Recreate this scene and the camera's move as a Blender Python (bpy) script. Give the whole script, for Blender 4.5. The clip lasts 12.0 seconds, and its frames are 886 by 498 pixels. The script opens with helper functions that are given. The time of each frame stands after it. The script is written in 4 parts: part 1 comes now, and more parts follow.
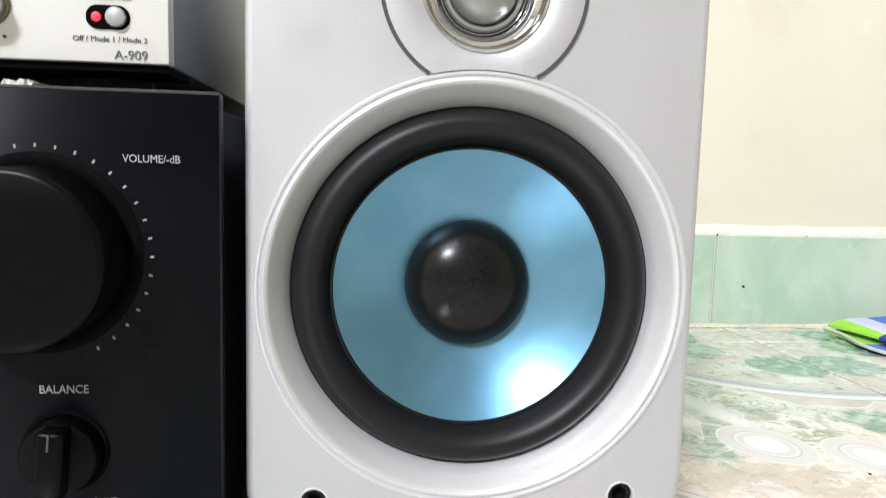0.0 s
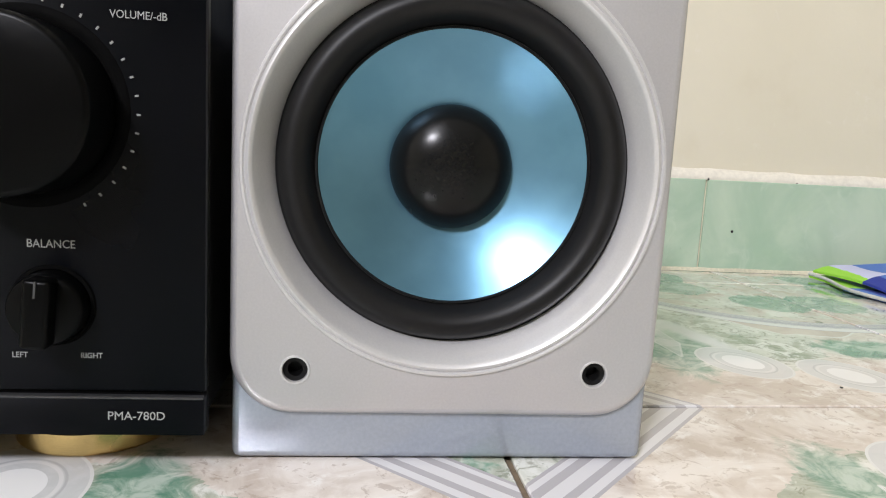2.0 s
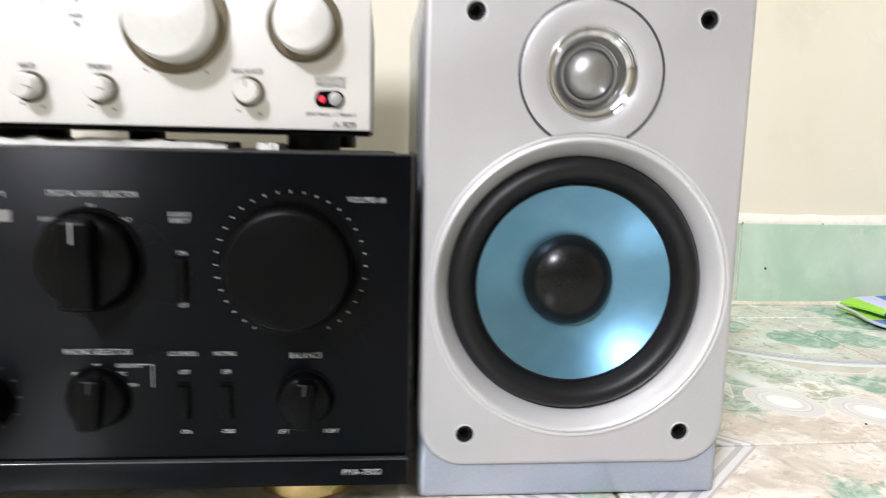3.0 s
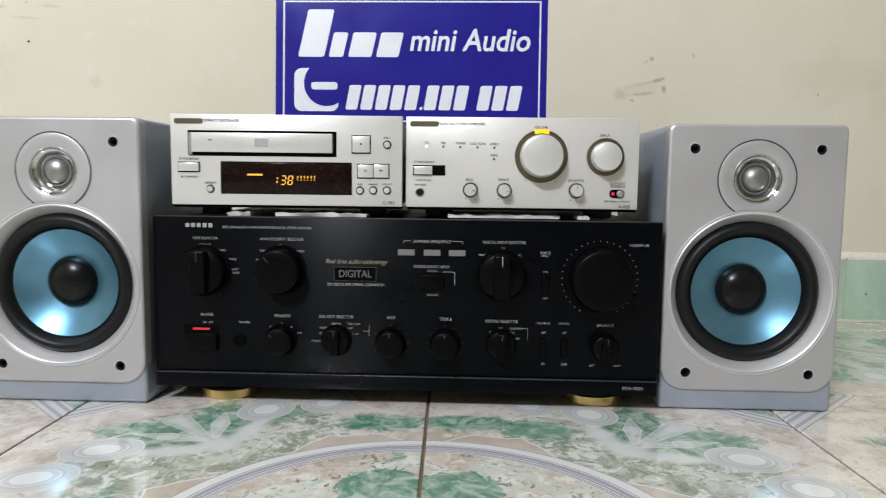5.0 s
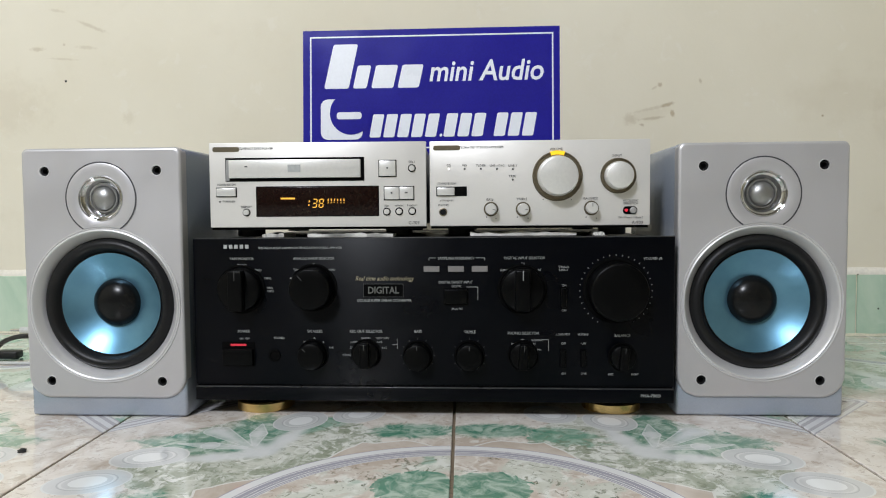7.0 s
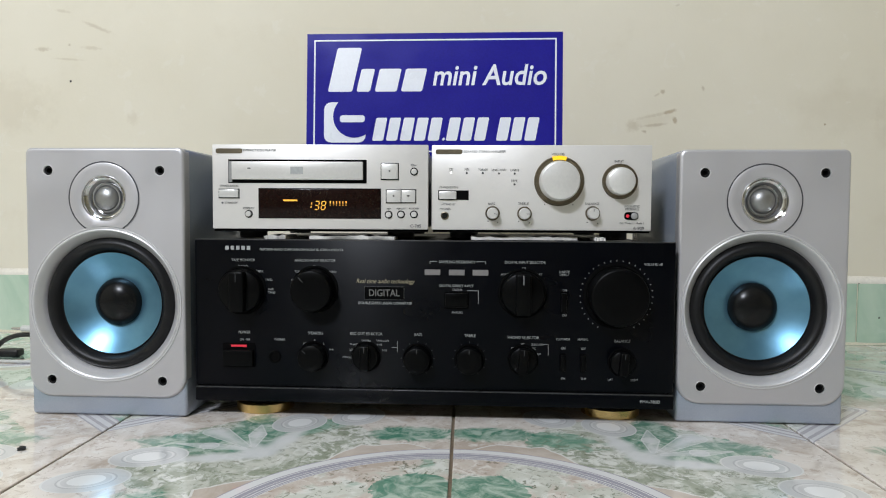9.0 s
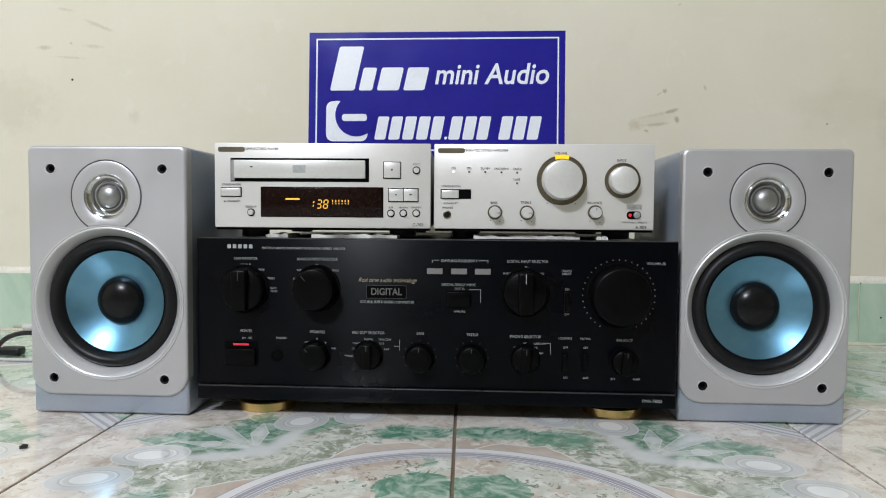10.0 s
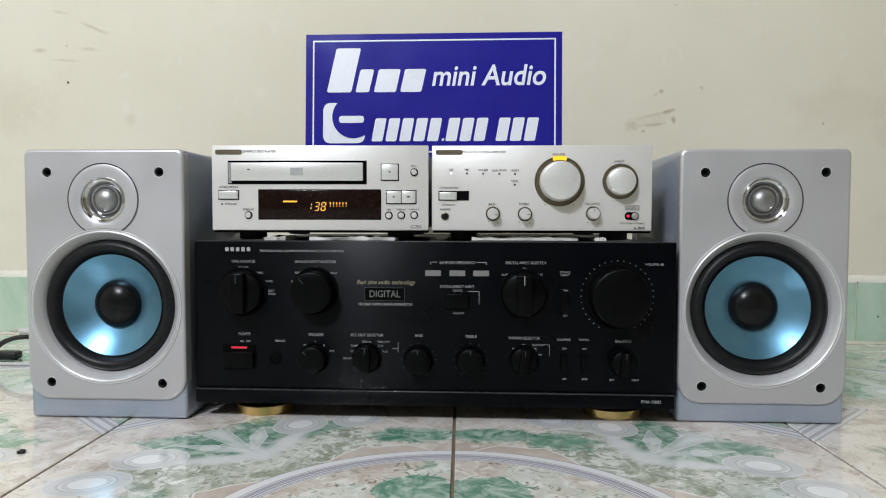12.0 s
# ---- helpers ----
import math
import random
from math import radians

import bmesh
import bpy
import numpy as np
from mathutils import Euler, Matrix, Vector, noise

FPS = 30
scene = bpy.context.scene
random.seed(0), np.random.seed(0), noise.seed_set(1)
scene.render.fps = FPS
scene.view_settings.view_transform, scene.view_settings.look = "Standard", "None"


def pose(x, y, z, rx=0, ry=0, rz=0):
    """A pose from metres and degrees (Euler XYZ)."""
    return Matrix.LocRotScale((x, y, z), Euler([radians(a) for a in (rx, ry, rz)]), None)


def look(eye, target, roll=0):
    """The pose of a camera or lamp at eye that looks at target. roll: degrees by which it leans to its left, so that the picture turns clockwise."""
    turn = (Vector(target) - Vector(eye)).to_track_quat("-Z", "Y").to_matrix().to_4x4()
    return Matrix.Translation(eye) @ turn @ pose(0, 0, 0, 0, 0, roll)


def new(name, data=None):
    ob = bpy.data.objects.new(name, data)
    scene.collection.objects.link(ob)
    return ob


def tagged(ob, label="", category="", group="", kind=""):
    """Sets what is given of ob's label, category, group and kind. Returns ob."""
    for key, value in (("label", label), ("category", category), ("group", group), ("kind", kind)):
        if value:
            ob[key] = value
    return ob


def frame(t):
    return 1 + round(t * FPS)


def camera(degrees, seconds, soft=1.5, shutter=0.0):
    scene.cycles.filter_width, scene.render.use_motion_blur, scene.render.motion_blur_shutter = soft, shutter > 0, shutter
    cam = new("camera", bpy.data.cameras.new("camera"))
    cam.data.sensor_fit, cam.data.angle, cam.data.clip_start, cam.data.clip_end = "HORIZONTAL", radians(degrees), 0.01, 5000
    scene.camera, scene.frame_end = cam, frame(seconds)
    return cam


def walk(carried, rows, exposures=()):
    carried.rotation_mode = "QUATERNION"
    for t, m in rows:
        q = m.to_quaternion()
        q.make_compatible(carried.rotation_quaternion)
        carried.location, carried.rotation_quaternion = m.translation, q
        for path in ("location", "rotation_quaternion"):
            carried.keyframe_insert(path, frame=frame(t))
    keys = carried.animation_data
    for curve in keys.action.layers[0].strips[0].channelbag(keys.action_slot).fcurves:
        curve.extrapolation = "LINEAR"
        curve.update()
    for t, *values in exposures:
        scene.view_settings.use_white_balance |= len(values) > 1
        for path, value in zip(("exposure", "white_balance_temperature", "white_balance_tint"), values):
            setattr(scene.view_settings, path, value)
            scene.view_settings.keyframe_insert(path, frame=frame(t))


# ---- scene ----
cam = camera(64.10, 12.0, soft=1.1, shutter=0.4)
PATH = [
    (0, (0.2605, -0.2152, 0.1425), (0.3665, 0.7736, 0.0375), 1.50),
    (0.5, (0.2616, -0.2172, 0.1329), (0.3701, 0.7693, 0.0104), 2.20),
    (1, (0.2647, -0.2201, 0.1247), (0.3777, 0.7645, -0.0088), 2.30),
    (1.5, (0.2654, -0.2225, 0.1177), (0.3785, 0.7607, -0.0259), 2.80),
    (2, (0.2652, -0.2235, 0.1129), (0.3782, 0.7588, -0.0365), 3.10),
    (2.3, (0.2640, -0.2236, 0.1128), (0.3850, 0.7574, -0.0387), 3.00),
    (2.5, (0.2574, -0.2368, 0.1255), (0.3824, 0.7433, -0.0289), 3.20),
    (2.7, (0.2382, -0.2572, 0.1481), (0.3603, 0.7236, -0.0040), 2.20),
    (3, (0.2046, -0.3040, 0.1690), (0.2896, 0.6816, 0.0225), 1.30),
    (3.2, (0.1851, -0.3328, 0.1867), (0.2682, 0.6514, 0.0302), 0.20),
    (3.5, (0.1605, -0.3788, 0.2113), (0.2461, 0.6040, 0.0478), 0.10),
    (3.7, (0.1392, -0.4210, 0.2246), (0.2191, 0.5628, 0.0641), -1.00),
    (5.3, (0.0506, -0.6113, 0.1918), (-0.0033, 0.3835, 0.1048), 0.70),
    (5.5, (0.0489, -0.6164, 0.1901), (-0.0031, 0.3788, 0.1076), -0.20),
    (6, (0.0478, -0.6264, 0.1885), (-0.0167, 0.3695, 0.1245), -0.40),
    (6.5, (0.0474, -0.6305, 0.1870), (-0.0101, 0.3664, 0.1345), 0.10),
    (7, (0.0487, -0.6326, 0.1871), (-0.0088, 0.3644, 0.1346), -0.40),
    (9, (0.0490, -0.6341, 0.1862), (-0.0105, 0.3630, 0.1402), 0.30),
    (9.5, (0.0487, -0.6343, 0.1862), (-0.0133, 0.3628, 0.1412), 0.40),
    (10, (0.0472, -0.6338, 0.1858), (-0.0128, 0.3633, 0.1388), 0.40),
    (10.5, (0.0484, -0.6334, 0.1853), (-0.0091, 0.3638, 0.1373), 0.20),
    (11, (0.0482, -0.6333, 0.1858), (-0.0094, 0.3639, 0.1367), 0.20),
    (11.5, (0.0480, -0.6332, 0.1859), (-0.0095, 0.3641, 0.1399), 0.20),
    (12, (0.0459, -0.6331, 0.1868), (-0.0096, 0.3643, 0.1408), 0.10),
]
walk(cam, [(t, look(eye, target, roll)) for t, eye, target, roll in PATH],
     exposures=[(0.0, 1.02, 6650, 11), (0.5, 1.04, 6650, 11), (1.0, 1.02, 6680, 12), (1.5, 0.86, 6750, 13), (2.0, 0.55, 6880, 14), (2.5, 0.47, 6900, 15), (2.8, 0.90, 6750, 14), (3.7, 0.92, 6700, 13), (5.3, 0.0, 6640, 9), (7.1, 0.0, 6620, 9), (9.0, 0.0, 6500, 9), (12.0, 0.0, 6480, 9)])

# ---- light: one lamp high in the room, before and to the left of the set, and an added overhead fill ----
world = bpy.data.worlds.new("world")
scene.world = world
world.use_nodes = True
world.node_tree.nodes["Background"].inputs[0].default_value = (0.8, 0.9, 1.0, 1)
world.node_tree.nodes["Background"].inputs[1].default_value = 0.05
LAMP = (-0.68, -1.75, 1.62)
lamp_data = bpy.data.lights.new("room_lamp", "AREA")
lamp_data.shape, lamp_data.size, lamp_data.size_y = "RECTANGLE", 0.34, 0.26
lamp_data.energy, lamp_data.color = 39.5, (0.95, 1.0, 1.12)
lamp = new("room_lamp", lamp_data)
lamp.matrix_world = look(LAMP, (0.0, 0.1, 0.2))
# added fill from above to lift the shade; no lamp hangs here
top_data = bpy.data.lights.new("overhead_fill", "AREA")
top_data.shape, top_data.size, top_data.size_y = "RECTANGLE", 1.2, 0.5
top_data.energy, top_data.color = 12.0, (0.93, 0.99, 1.12)
top = new("overhead_fill", top_data)
top.matrix_world = look((-0.8, -1.7, 2.5), (-0.8, -1.7, 0.0))


# ---- materials ----
class E:
    """A value in a node tree, with arithmetic."""

    def __init__(self, tree, socket):
        self.tree, self.socket = tree, socket

    def op(self, kind, *others):
        node = self.tree.nodes.new("ShaderNodeMath")
        node.operation = kind
        for i, v in enumerate((self, *others)):
            if isinstance(v, E):
                self.tree.links.new(v.socket, node.inputs[i])
            else:
                node.inputs[i].default_value = v
        return E(self.tree, node.outputs[0])

    def __add__(self, o): return self.op("ADD", o)
    def __sub__(self, o): return self.op("SUBTRACT", o)
    def __mul__(self, o): return self.op("MULTIPLY", o)
    def less(self, o): return self.op("LESS_THAN", o)
    def more(self, o): return self.op("GREATER_THAN", o)
    def low(self, o): return self.op("MINIMUM", o)
    def high(self, o): return self.op("MAXIMUM", o)
    def size(self): return self.op("ABSOLUTE")
    def root(self): return self.op("SQRT")

    def ramp(self, a, b, u=0.0, v=1.0):
        node = self.tree.nodes.new("ShaderNodeMapRange")
        node.interpolation_type = "SMOOTHSTEP"
        self.tree.links.new(self.socket, node.inputs[0])
        for i, w in enumerate((a, b, u, v)):
            node.inputs[i + 1].default_value = w
        return E(self.tree, node.outputs[0])


def length(a, b):
    return (a * a + b * b).root()


def noise_of(tree, scale, detail=4.0, rough=0.55, vector=None, warp=0.0):
    node = tree.nodes.new("ShaderNodeTexNoise")
    node.inputs["Scale"].default_value, node.inputs["Detail"].default_value = scale, detail
    node.inputs["Roughness"].default_value, node.inputs["Distortion"].default_value = rough, warp
    if vector is not None:
        tree.links.new(vector, node.inputs["Vector"])
    return E(tree, node.outputs[0])


def blend(tree, factor, a, b):
    node = tree.nodes.new("ShaderNodeMix")
    node.data_type = "RGBA"
    if isinstance(factor, E):
        tree.links.new(factor.socket, node.inputs[0])
    else:
        node.inputs[0].default_value = factor
    for i, c in ((6, a), (7, b)):
        if isinstance(c, tuple):
            node.inputs[i].default_value = (*c, 1)
        else:
            tree.links.new(c, node.inputs[i])
    return node.outputs[2]


def start(name, rough, metal=0.0, coat=0.0, spec=0.5):
    m = bpy.data.materials.new(name)
    m.use_nodes = True
    tree = m.node_tree
    bsdf = tree.nodes["Principled BSDF"]
    bsdf.inputs["Roughness"].default_value, bsdf.inputs["Metallic"].default_value = rough, metal
    bsdf.inputs["Coat Weight"].default_value, bsdf.inputs["Specular IOR Level"].default_value = coat, spec
    coords = tree.nodes.new("ShaderNodeTexCoord").outputs["Object"]
    return m, tree, bsdf, coords


def relief(tree, bsdf, height, depth, distance=0.001):
    bump = tree.nodes.new("ShaderNodeBump")
    bump.inputs["Strength"].default_value, bump.inputs["Distance"].default_value = depth, distance
    tree.links.new(height.socket, bump.inputs["Height"])
    tree.links.new(bump.outputs[0], bsdf.inputs["Normal"])


def plain(name, colour, rough=0.5, metal=0.0, grain=400.0, stain=14.0, vary=0.12, bump=0.05, coat=0.0, stretch=None, spec=0.5):
    """A surface of one colour with fine grain and broad, faint wear."""
    m, tree, bsdf, coords = start(name, rough, metal, coat, spec)
    v = coords
    if stretch:
        mapping = tree.nodes.new("ShaderNodeMapping")
        mapping.inputs["Scale"].default_value = stretch
        tree.links.new(coords, mapping.inputs[0])
        v = mapping.outputs[0]
    fine, broad = noise_of(tree, grain, 3, vector=v), noise_of(tree, stain, 4, vector=coords)
    f = (fine * 0.5 + broad * 0.5).ramp(0.3, 0.7)
    dark, light = tuple(c * (1 - vary) for c in colour), tuple(min(1, c * (1 + vary)) for c in colour)
    tree.links.new(blend(tree, f, dark, light), bsdf.inputs["Base Color"])
    tree.links.new(broad.ramp(0.3, 0.7, max(0.02, rough * 0.85), min(1, rough * 1.15)).socket, bsdf.inputs["Roughness"])
    if bump:
        relief(tree, bsdf, fine, bump, 0.0004)
    return m


def glow(name, colour, strength, base=(0.02, 0.02, 0.02)):
    m, tree, bsdf, coords = start(name, 0.4)
    bsdf.inputs["Base Color"].default_value = (*base, 1)
    bsdf.inputs["Emission Color"].default_value = (*colour, 1)
    bsdf.inputs["Emission Strength"].default_value = strength
    return m


def wall_paint():
    m, tree, bsdf, coords = start("cream_wall_paint", 0.75)
    broad, mid, fine = noise_of(tree, 2.2, 5, vector=coords), noise_of(tree, 14, 5, 0.6, coords), noise_of(tree, 160, 4, 0.6, coords)
    c = blend(tree, broad.ramp(0.3, 0.7), (0.72, 0.665, 0.525), (0.78, 0.73, 0.60))
    c = blend(tree, mid.ramp(0.55, 0.85) * 0.25, c, (0.60, 0.52, 0.37))
    # scuffs and rubbed streaks: middle, half sizes, lean and strength of each
    sep = tree.nodes.new("ShaderNodeSeparateXYZ")
    tree.links.new(coords, sep.inputs[0])
    x, z = E(tree, sep.outputs[0]), E(tree, sep.outputs[2])
    rag, grit = noise_of(tree, 38, 5, 0.65, coords), noise_of(tree, 210, 4, 0.7, coords)
    for cx, cz, rx, rz, lean, amount in (
            (0.322, 0.3435, 0.012, 0.0038, 15, 0.65), (0.300, 0.3385, 0.032, 0.0030, 12, 0.24), (0.301, 0.3240, 0.020, 0.0028, 6, 0.42), (0.329, 0.3310, 0.0040, 0.0070, 10, 0.70),
            (0.268, 0.3225, 0.012, 0.011, 0, 0.30), (0.298, 0.3310, 0.036, 0.013, 12, 0.12), (0.2845, 0.3143, 0.005, 0.0026, -20, 0.60), (0.3106, 0.3727, 0.0045, 0.0040, -50, 0.60), (0.303, 0.3690, 0.006, 0.002, 30, 0.30),
            (0.369, 0.3783, 0.0028, 0.0050, 20, 0.45), (0.546, 0.3240, 0.0022, 0.0022, 0, 0.85), (0.570, 0.350, 0.085, 0.050, 0, 0.09), (0.650, 0.330, 0.040, 0.060, 0, 0.10), (-0.70, 0.36, 0.085, 0.055, 0, 0.16),
            (-0.555, 0.4765, 0.028, 0.0036, -22, 0.34), (-0.643, 0.4440, 0.013, 0.0048, 0, 0.40), (-0.565, 0.4450, 0.018, 0.0036, -4, 0.26), (-0.602, 0.4280, 0.028, 0.0022, -4, 0.24), (-0.600, 0.4500, 0.003, 0.003, 0, 0.50), (-0.50, 0.337, 0.012, 0.012, 0, 0.16),
            (-0.61, 0.502, 0.015, 0.003, -10, 0.24), (0.82, 0.17, 0.012, 0.02, 0, 0.7), (0.86, 0.30, 0.006, 0.030, 8, 0.55), (0.1325, 0.2530, 0.004, 0.013, 0, 0.9), (0.1440, 0.2390, 0.008, 0.005, 0, 0.7), (0.33, 0.500, 0.004, 0.002, 20, 0.4)):
        ca, sa = math.cos(radians(lean)), math.sin(radians(lean))
        u, w = (x - cx) * ca + (z - cz) * sa, (z - cz) * ca - (x - cx) * sa
        d = length(u * (1 / rx), w * (1 / rz))
        f = (d + (rag if rx > 0.03 and rz > 0.01 else grit) * 1.6).ramp(1.1, 1.9, amount, 0.0)
        c = blend(tree, f, c, (0.40, 0.31, 0.19))
    # thin flaked patches show a paler coat
    flake = noise_of(tree, 26, 6, 0.7, coords, 0.8)
    c = blend(tree, flake.ramp(0.60, 0.66) * 0.30, c, (0.80, 0.76, 0.66))
    tree.links.new(c, bsdf.inputs["Base Color"])
    relief(tree, bsdf, mid * 0.7 + fine * 0.3, 0.25, 0.002)
    return m


def green_tile():
    m, tree, bsdf, coords = start("green_glazed_tile", 0.22)
    big, mid, fine = noise_of(tree, 9, 5, 0.6, coords, 0.6), noise_of(tree, 32, 5, 0.6, coords, 1.2), noise_of(tree, 120, 3, 0.5, coords)
    c = blend(tree, big.ramp(0.35, 0.68), (0.40, 0.55, 0.42), (0.55, 0.67, 0.53))
    c = blend(tree, mid.ramp(0.55, 0.8) * 0.6, c, (0.62, 0.72, 0.60))
    c = blend(tree, fine.ramp(0.72, 0.8) * 0.3, c, (0.16, 0.24, 0.18))
    tree.links.new(c, bsdf.inputs["Base Color"])
    relief(tree, bsdf, mid, 0.08, 0.001)
    return m


def floor_tile():
    """A glazed tile with a printed quarter of a garden motif; its own corner is the middle of the ring."""
    m, tree, bsdf, coords = start("patterned_floor_tile", 0.10, coat=0.6)
    sep = tree.nodes.new("ShaderNodeSeparateXYZ")
    tree.links.new(coords, sep.inputs[0])
    x, y = E(tree, sep.outputs[0]).size(), E(tree, sep.outputs[1]).size()
    info = tree.nodes.new("ShaderNodeObjectInfo")
    shift = tree.nodes.new("ShaderNodeVectorMath")
    shift.operation = "MULTIPLY_ADD"
    tree.links.new(info.outputs["Random"], shift.inputs[0])
    shift.inputs[1].default_value = (3, 5, 7)
    tree.links.new(coords, shift.inputs[2])
    v = shift.outputs[0]
    n1, n2, n3 = noise_of(tree, 22, 6, 0.62, v, 0.8), noise_of(tree, 55, 6, 0.65, v, 1.2), noise_of(tree, 150, 4, 0.6, v)
    n4, n5 = noise_of(tree, 13, 5, 0.6, v, 0.5), noise_of(tree, 90, 5, 0.7, v, 1.5)
    wob = (n2 - 0.5) * 0.010
    a, b = x.high(y), x.low(y)
    r = length(x, y)
    away = (a - 0.30) * -1.0 + (b - 0.30) * -1.0
    # marble grounds
    beige = blend(tree, n1.ramp(0.34, 0.60), (0.60, 0.51, 0.43), (0.86, 0.80, 0.73))
    beige = blend(tree, n2.ramp(0.50, 0.66) * 0.7, beige, (0.94, 0.92, 0.87))
    beige = blend(tree, n3.ramp(0.62, 0.78) * 0.55, beige, (0.36, 0.28, 0.22))
    green = blend(tree, n1.ramp(0.40, 0.60), (0.38, 0.42, 0.32), (0.74, 0.75, 0.67))
    green = blend(tree, n2.ramp(0.48, 0.60), green, (0.85, 0.86, 0.80))
    green = blend(tree, n4.ramp(0.57, 0.63) * 0.85, green, blend(tree, n2.ramp(0.35, 0.65), (0.13, 0.36, 0.25), (0.36, 0.52, 0.41)))
    green = blend(tree, n3.ramp(0.60, 0.72) * 0.55, green, (0.20, 0.20, 0.13))
    beige = blend(tree, n5.ramp(0.56, 0.62) * 0.5, beige, (0.42, 0.33, 0.26))
    green = blend(tree, n5.ramp(0.55, 0.61) * 0.6, green, (0.22, 0.25, 0.17))
    inner = blend(tree, n1.ramp(0.46, 0.56), beige, green)
    inner = blend(tree, n5.ramp(0.57, 0.62) * n4.ramp(0.42, 0.58) * 0.7, inner, (0.13, 0.15, 0.09))
    # ring ground, garden ground beyond it, beige ground out to the diamond at the far corner
    c = blend(tree, (r + wob).more(0.150), inner, green)
    c = blend(tree, (length(a - 0.155, b - 0.155) + wob * 1.6 - (a - b) * 0.12).more(0.084), c, beige)
    c = blend(tree, (r + wob).less(0.150), c, inner)
    # deep green leaves against the flower, outside the ring and within it
    teal = blend(tree, n2.ramp(0.36, 0.62), (0.06, 0.26, 0.17), (0.46, 0.60, 0.50))
    for px, py, sx, sy, full in ((0.215, 0.176, 0.052, 0.020, 0.80), (0.196, 0.154, 0.045, 0.014, 0.70), (0.205, 0.034, 0.024, 0.046, 0.95), (0.080, 0.024, 0.024, 0.050, 0.90), (0.110, 0.080, 0.018, 0.030, 0.40)):
        d = length((a - px) * (1 / sx), (b - py) * (1 / sy)) + (n2 - 0.5) * 1.0
        c = blend(tree, d.ramp(0.62, 1.02, full, 0.0), c, teal)
        if px < 0.10:
            c = blend(tree, (d - 1.02).size().less(0.04) * 0.7, c, (0.84, 0.86, 0.82))
    # tan crescents outside the ring, meeting in a pointed tip
    turn = b.op("ARCTAN2", a) * 57.2958
    brim = turn.ramp(3.0, 13.0, 0.162, 0.183) - turn.ramp(24.0, 40.0, 0.0, 0.022) + ((turn - 23.0).size() * -0.0022 + 0.006).high(0.0)
    c = blend(tree, r.less(brim), c, blend(tree, n1.ramp(0.3, 0.7), (0.58, 0.49, 0.41), (0.74, 0.66, 0.58)))
    c = blend(tree, (r - brim).size().less(0.0011), c, (0.84, 0.83, 0.79))
    c = blend(tree, (r + wob).less(0.150), c, inner)
    c = blend(tree, (length(a - 0.080, b - 0.024) + wob * 2.0).less(0.030) * 0.85, c, teal)

    # swoosh from the ovals to the flower, and its petals
    def seg(ax, ay, bx, by, w0, w1):
        lx, ly = bx - ax, by - ay
        k = 1 / (lx * lx + ly * ly)
        h = (((a - ax) * lx + (b - ay) * ly) * k).high(0.0).low(1.0)
        d = length(a - ax - h * lx, b - ay - h * ly)
        return d - (h * (w1 - w0) + w0) * 1.0
    pale = blend(tree, n4.ramp(0.3, 0.7), (0.74, 0.77, 0.77), (0.88, 0.89, 0.88))
    for *q, line in ((0.150, 0.146, 0.184, 0.138, 0.0120, 0.0120, 0.0), (0.184, 0.138, 0.226, 0.128, 0.0120, 0.0070, 0.0), (0.152, 0.150, 0.176, 0.166, 0.0130, 0.0060, 0.0),
                     (0.166, 0.160, 0.196, 0.1655, 0.0020, 0.0074, 0.6), (0.196, 0.1655, 0.224, 0.170, 0.0074, 0.0004, 0.6), (0.166, 0.166, 0.204, 0.203, 0.0030, 0.0105, 0.6)):
        s = seg(*q)
        c = blend(tree, s.ramp(-0.009, 0.0, 0.88, 0.45 if line else 0.15) * s.less(0.0), c, pale)
        if line:
            c = blend(tree, s.size().less(0.0006) * line, c, (0.90, 0.91, 0.90))
    # paired ovals with white hearts
    for px, py, turn in ((0.233, 0.138, -0.25), (0.255, 0.088, -0.35)):
        ca, sa = math.cos(turn), math.sin(turn)
        u, w = (a - px) * ca + (b - py) * sa, (b - py) * ca - (a - px) * sa
        d = length(u * (1 / 0.0285), w * (1 / 0.0225))
        c = blend(tree, d.less(1.0) * 0.9, c, (0.70, 0.71, 0.71))
        c = blend(tree, (d - 1.0).size().less(0.025), c, (0.80, 0.81, 0.79))
        c = blend(tree, (d - 0.68).size().less(0.02), c, (0.56, 0.57, 0.57))
        c = blend(tree, (d - 0.61).size().less(0.03), c, (0.80, 0.80, 0.79))
        c = blend(tree, d.less(0.44), c, (0.92, 0.93, 0.92))
    # striped ring
    c = blend(tree, (r - 0.1545).size().less(0.0115), c, (0.86, 0.86, 0.86))
    for ring, w in ((0.1442, 0.0006), (0.1462, 0.0008), (0.1492, 0.0012), (0.1530, 0.0020), (0.1566, 0.0006), (0.1656, 0.0005)):
        c = blend(tree, (r - ring).size().less(w), c, (0.44, 0.43, 0.49))
    # striped diamond round the far corner, green inside
    c = blend(tree, away.less(0.072), c, green)
    c = blend(tree, (away - 0.088).size().less(0.016), c, (0.76, 0.75, 0.75))
    for ring, w in ((0.073, 0.0012), (0.081, 0.0028), (0.094, 0.0025), (0.103, 0.0012)):
        c = blend(tree, (away - ring).size().less(w), c, (0.50, 0.48, 0.49))
    tree.links.new(c, bsdf.inputs["Base Color"])
    tree.links.new(n1.ramp(0.3, 0.7, 0.07, 0.16).socket, bsdf.inputs["Roughness"])
    relief(tree, bsdf, n1, 0.04, 0.0006)
    return m


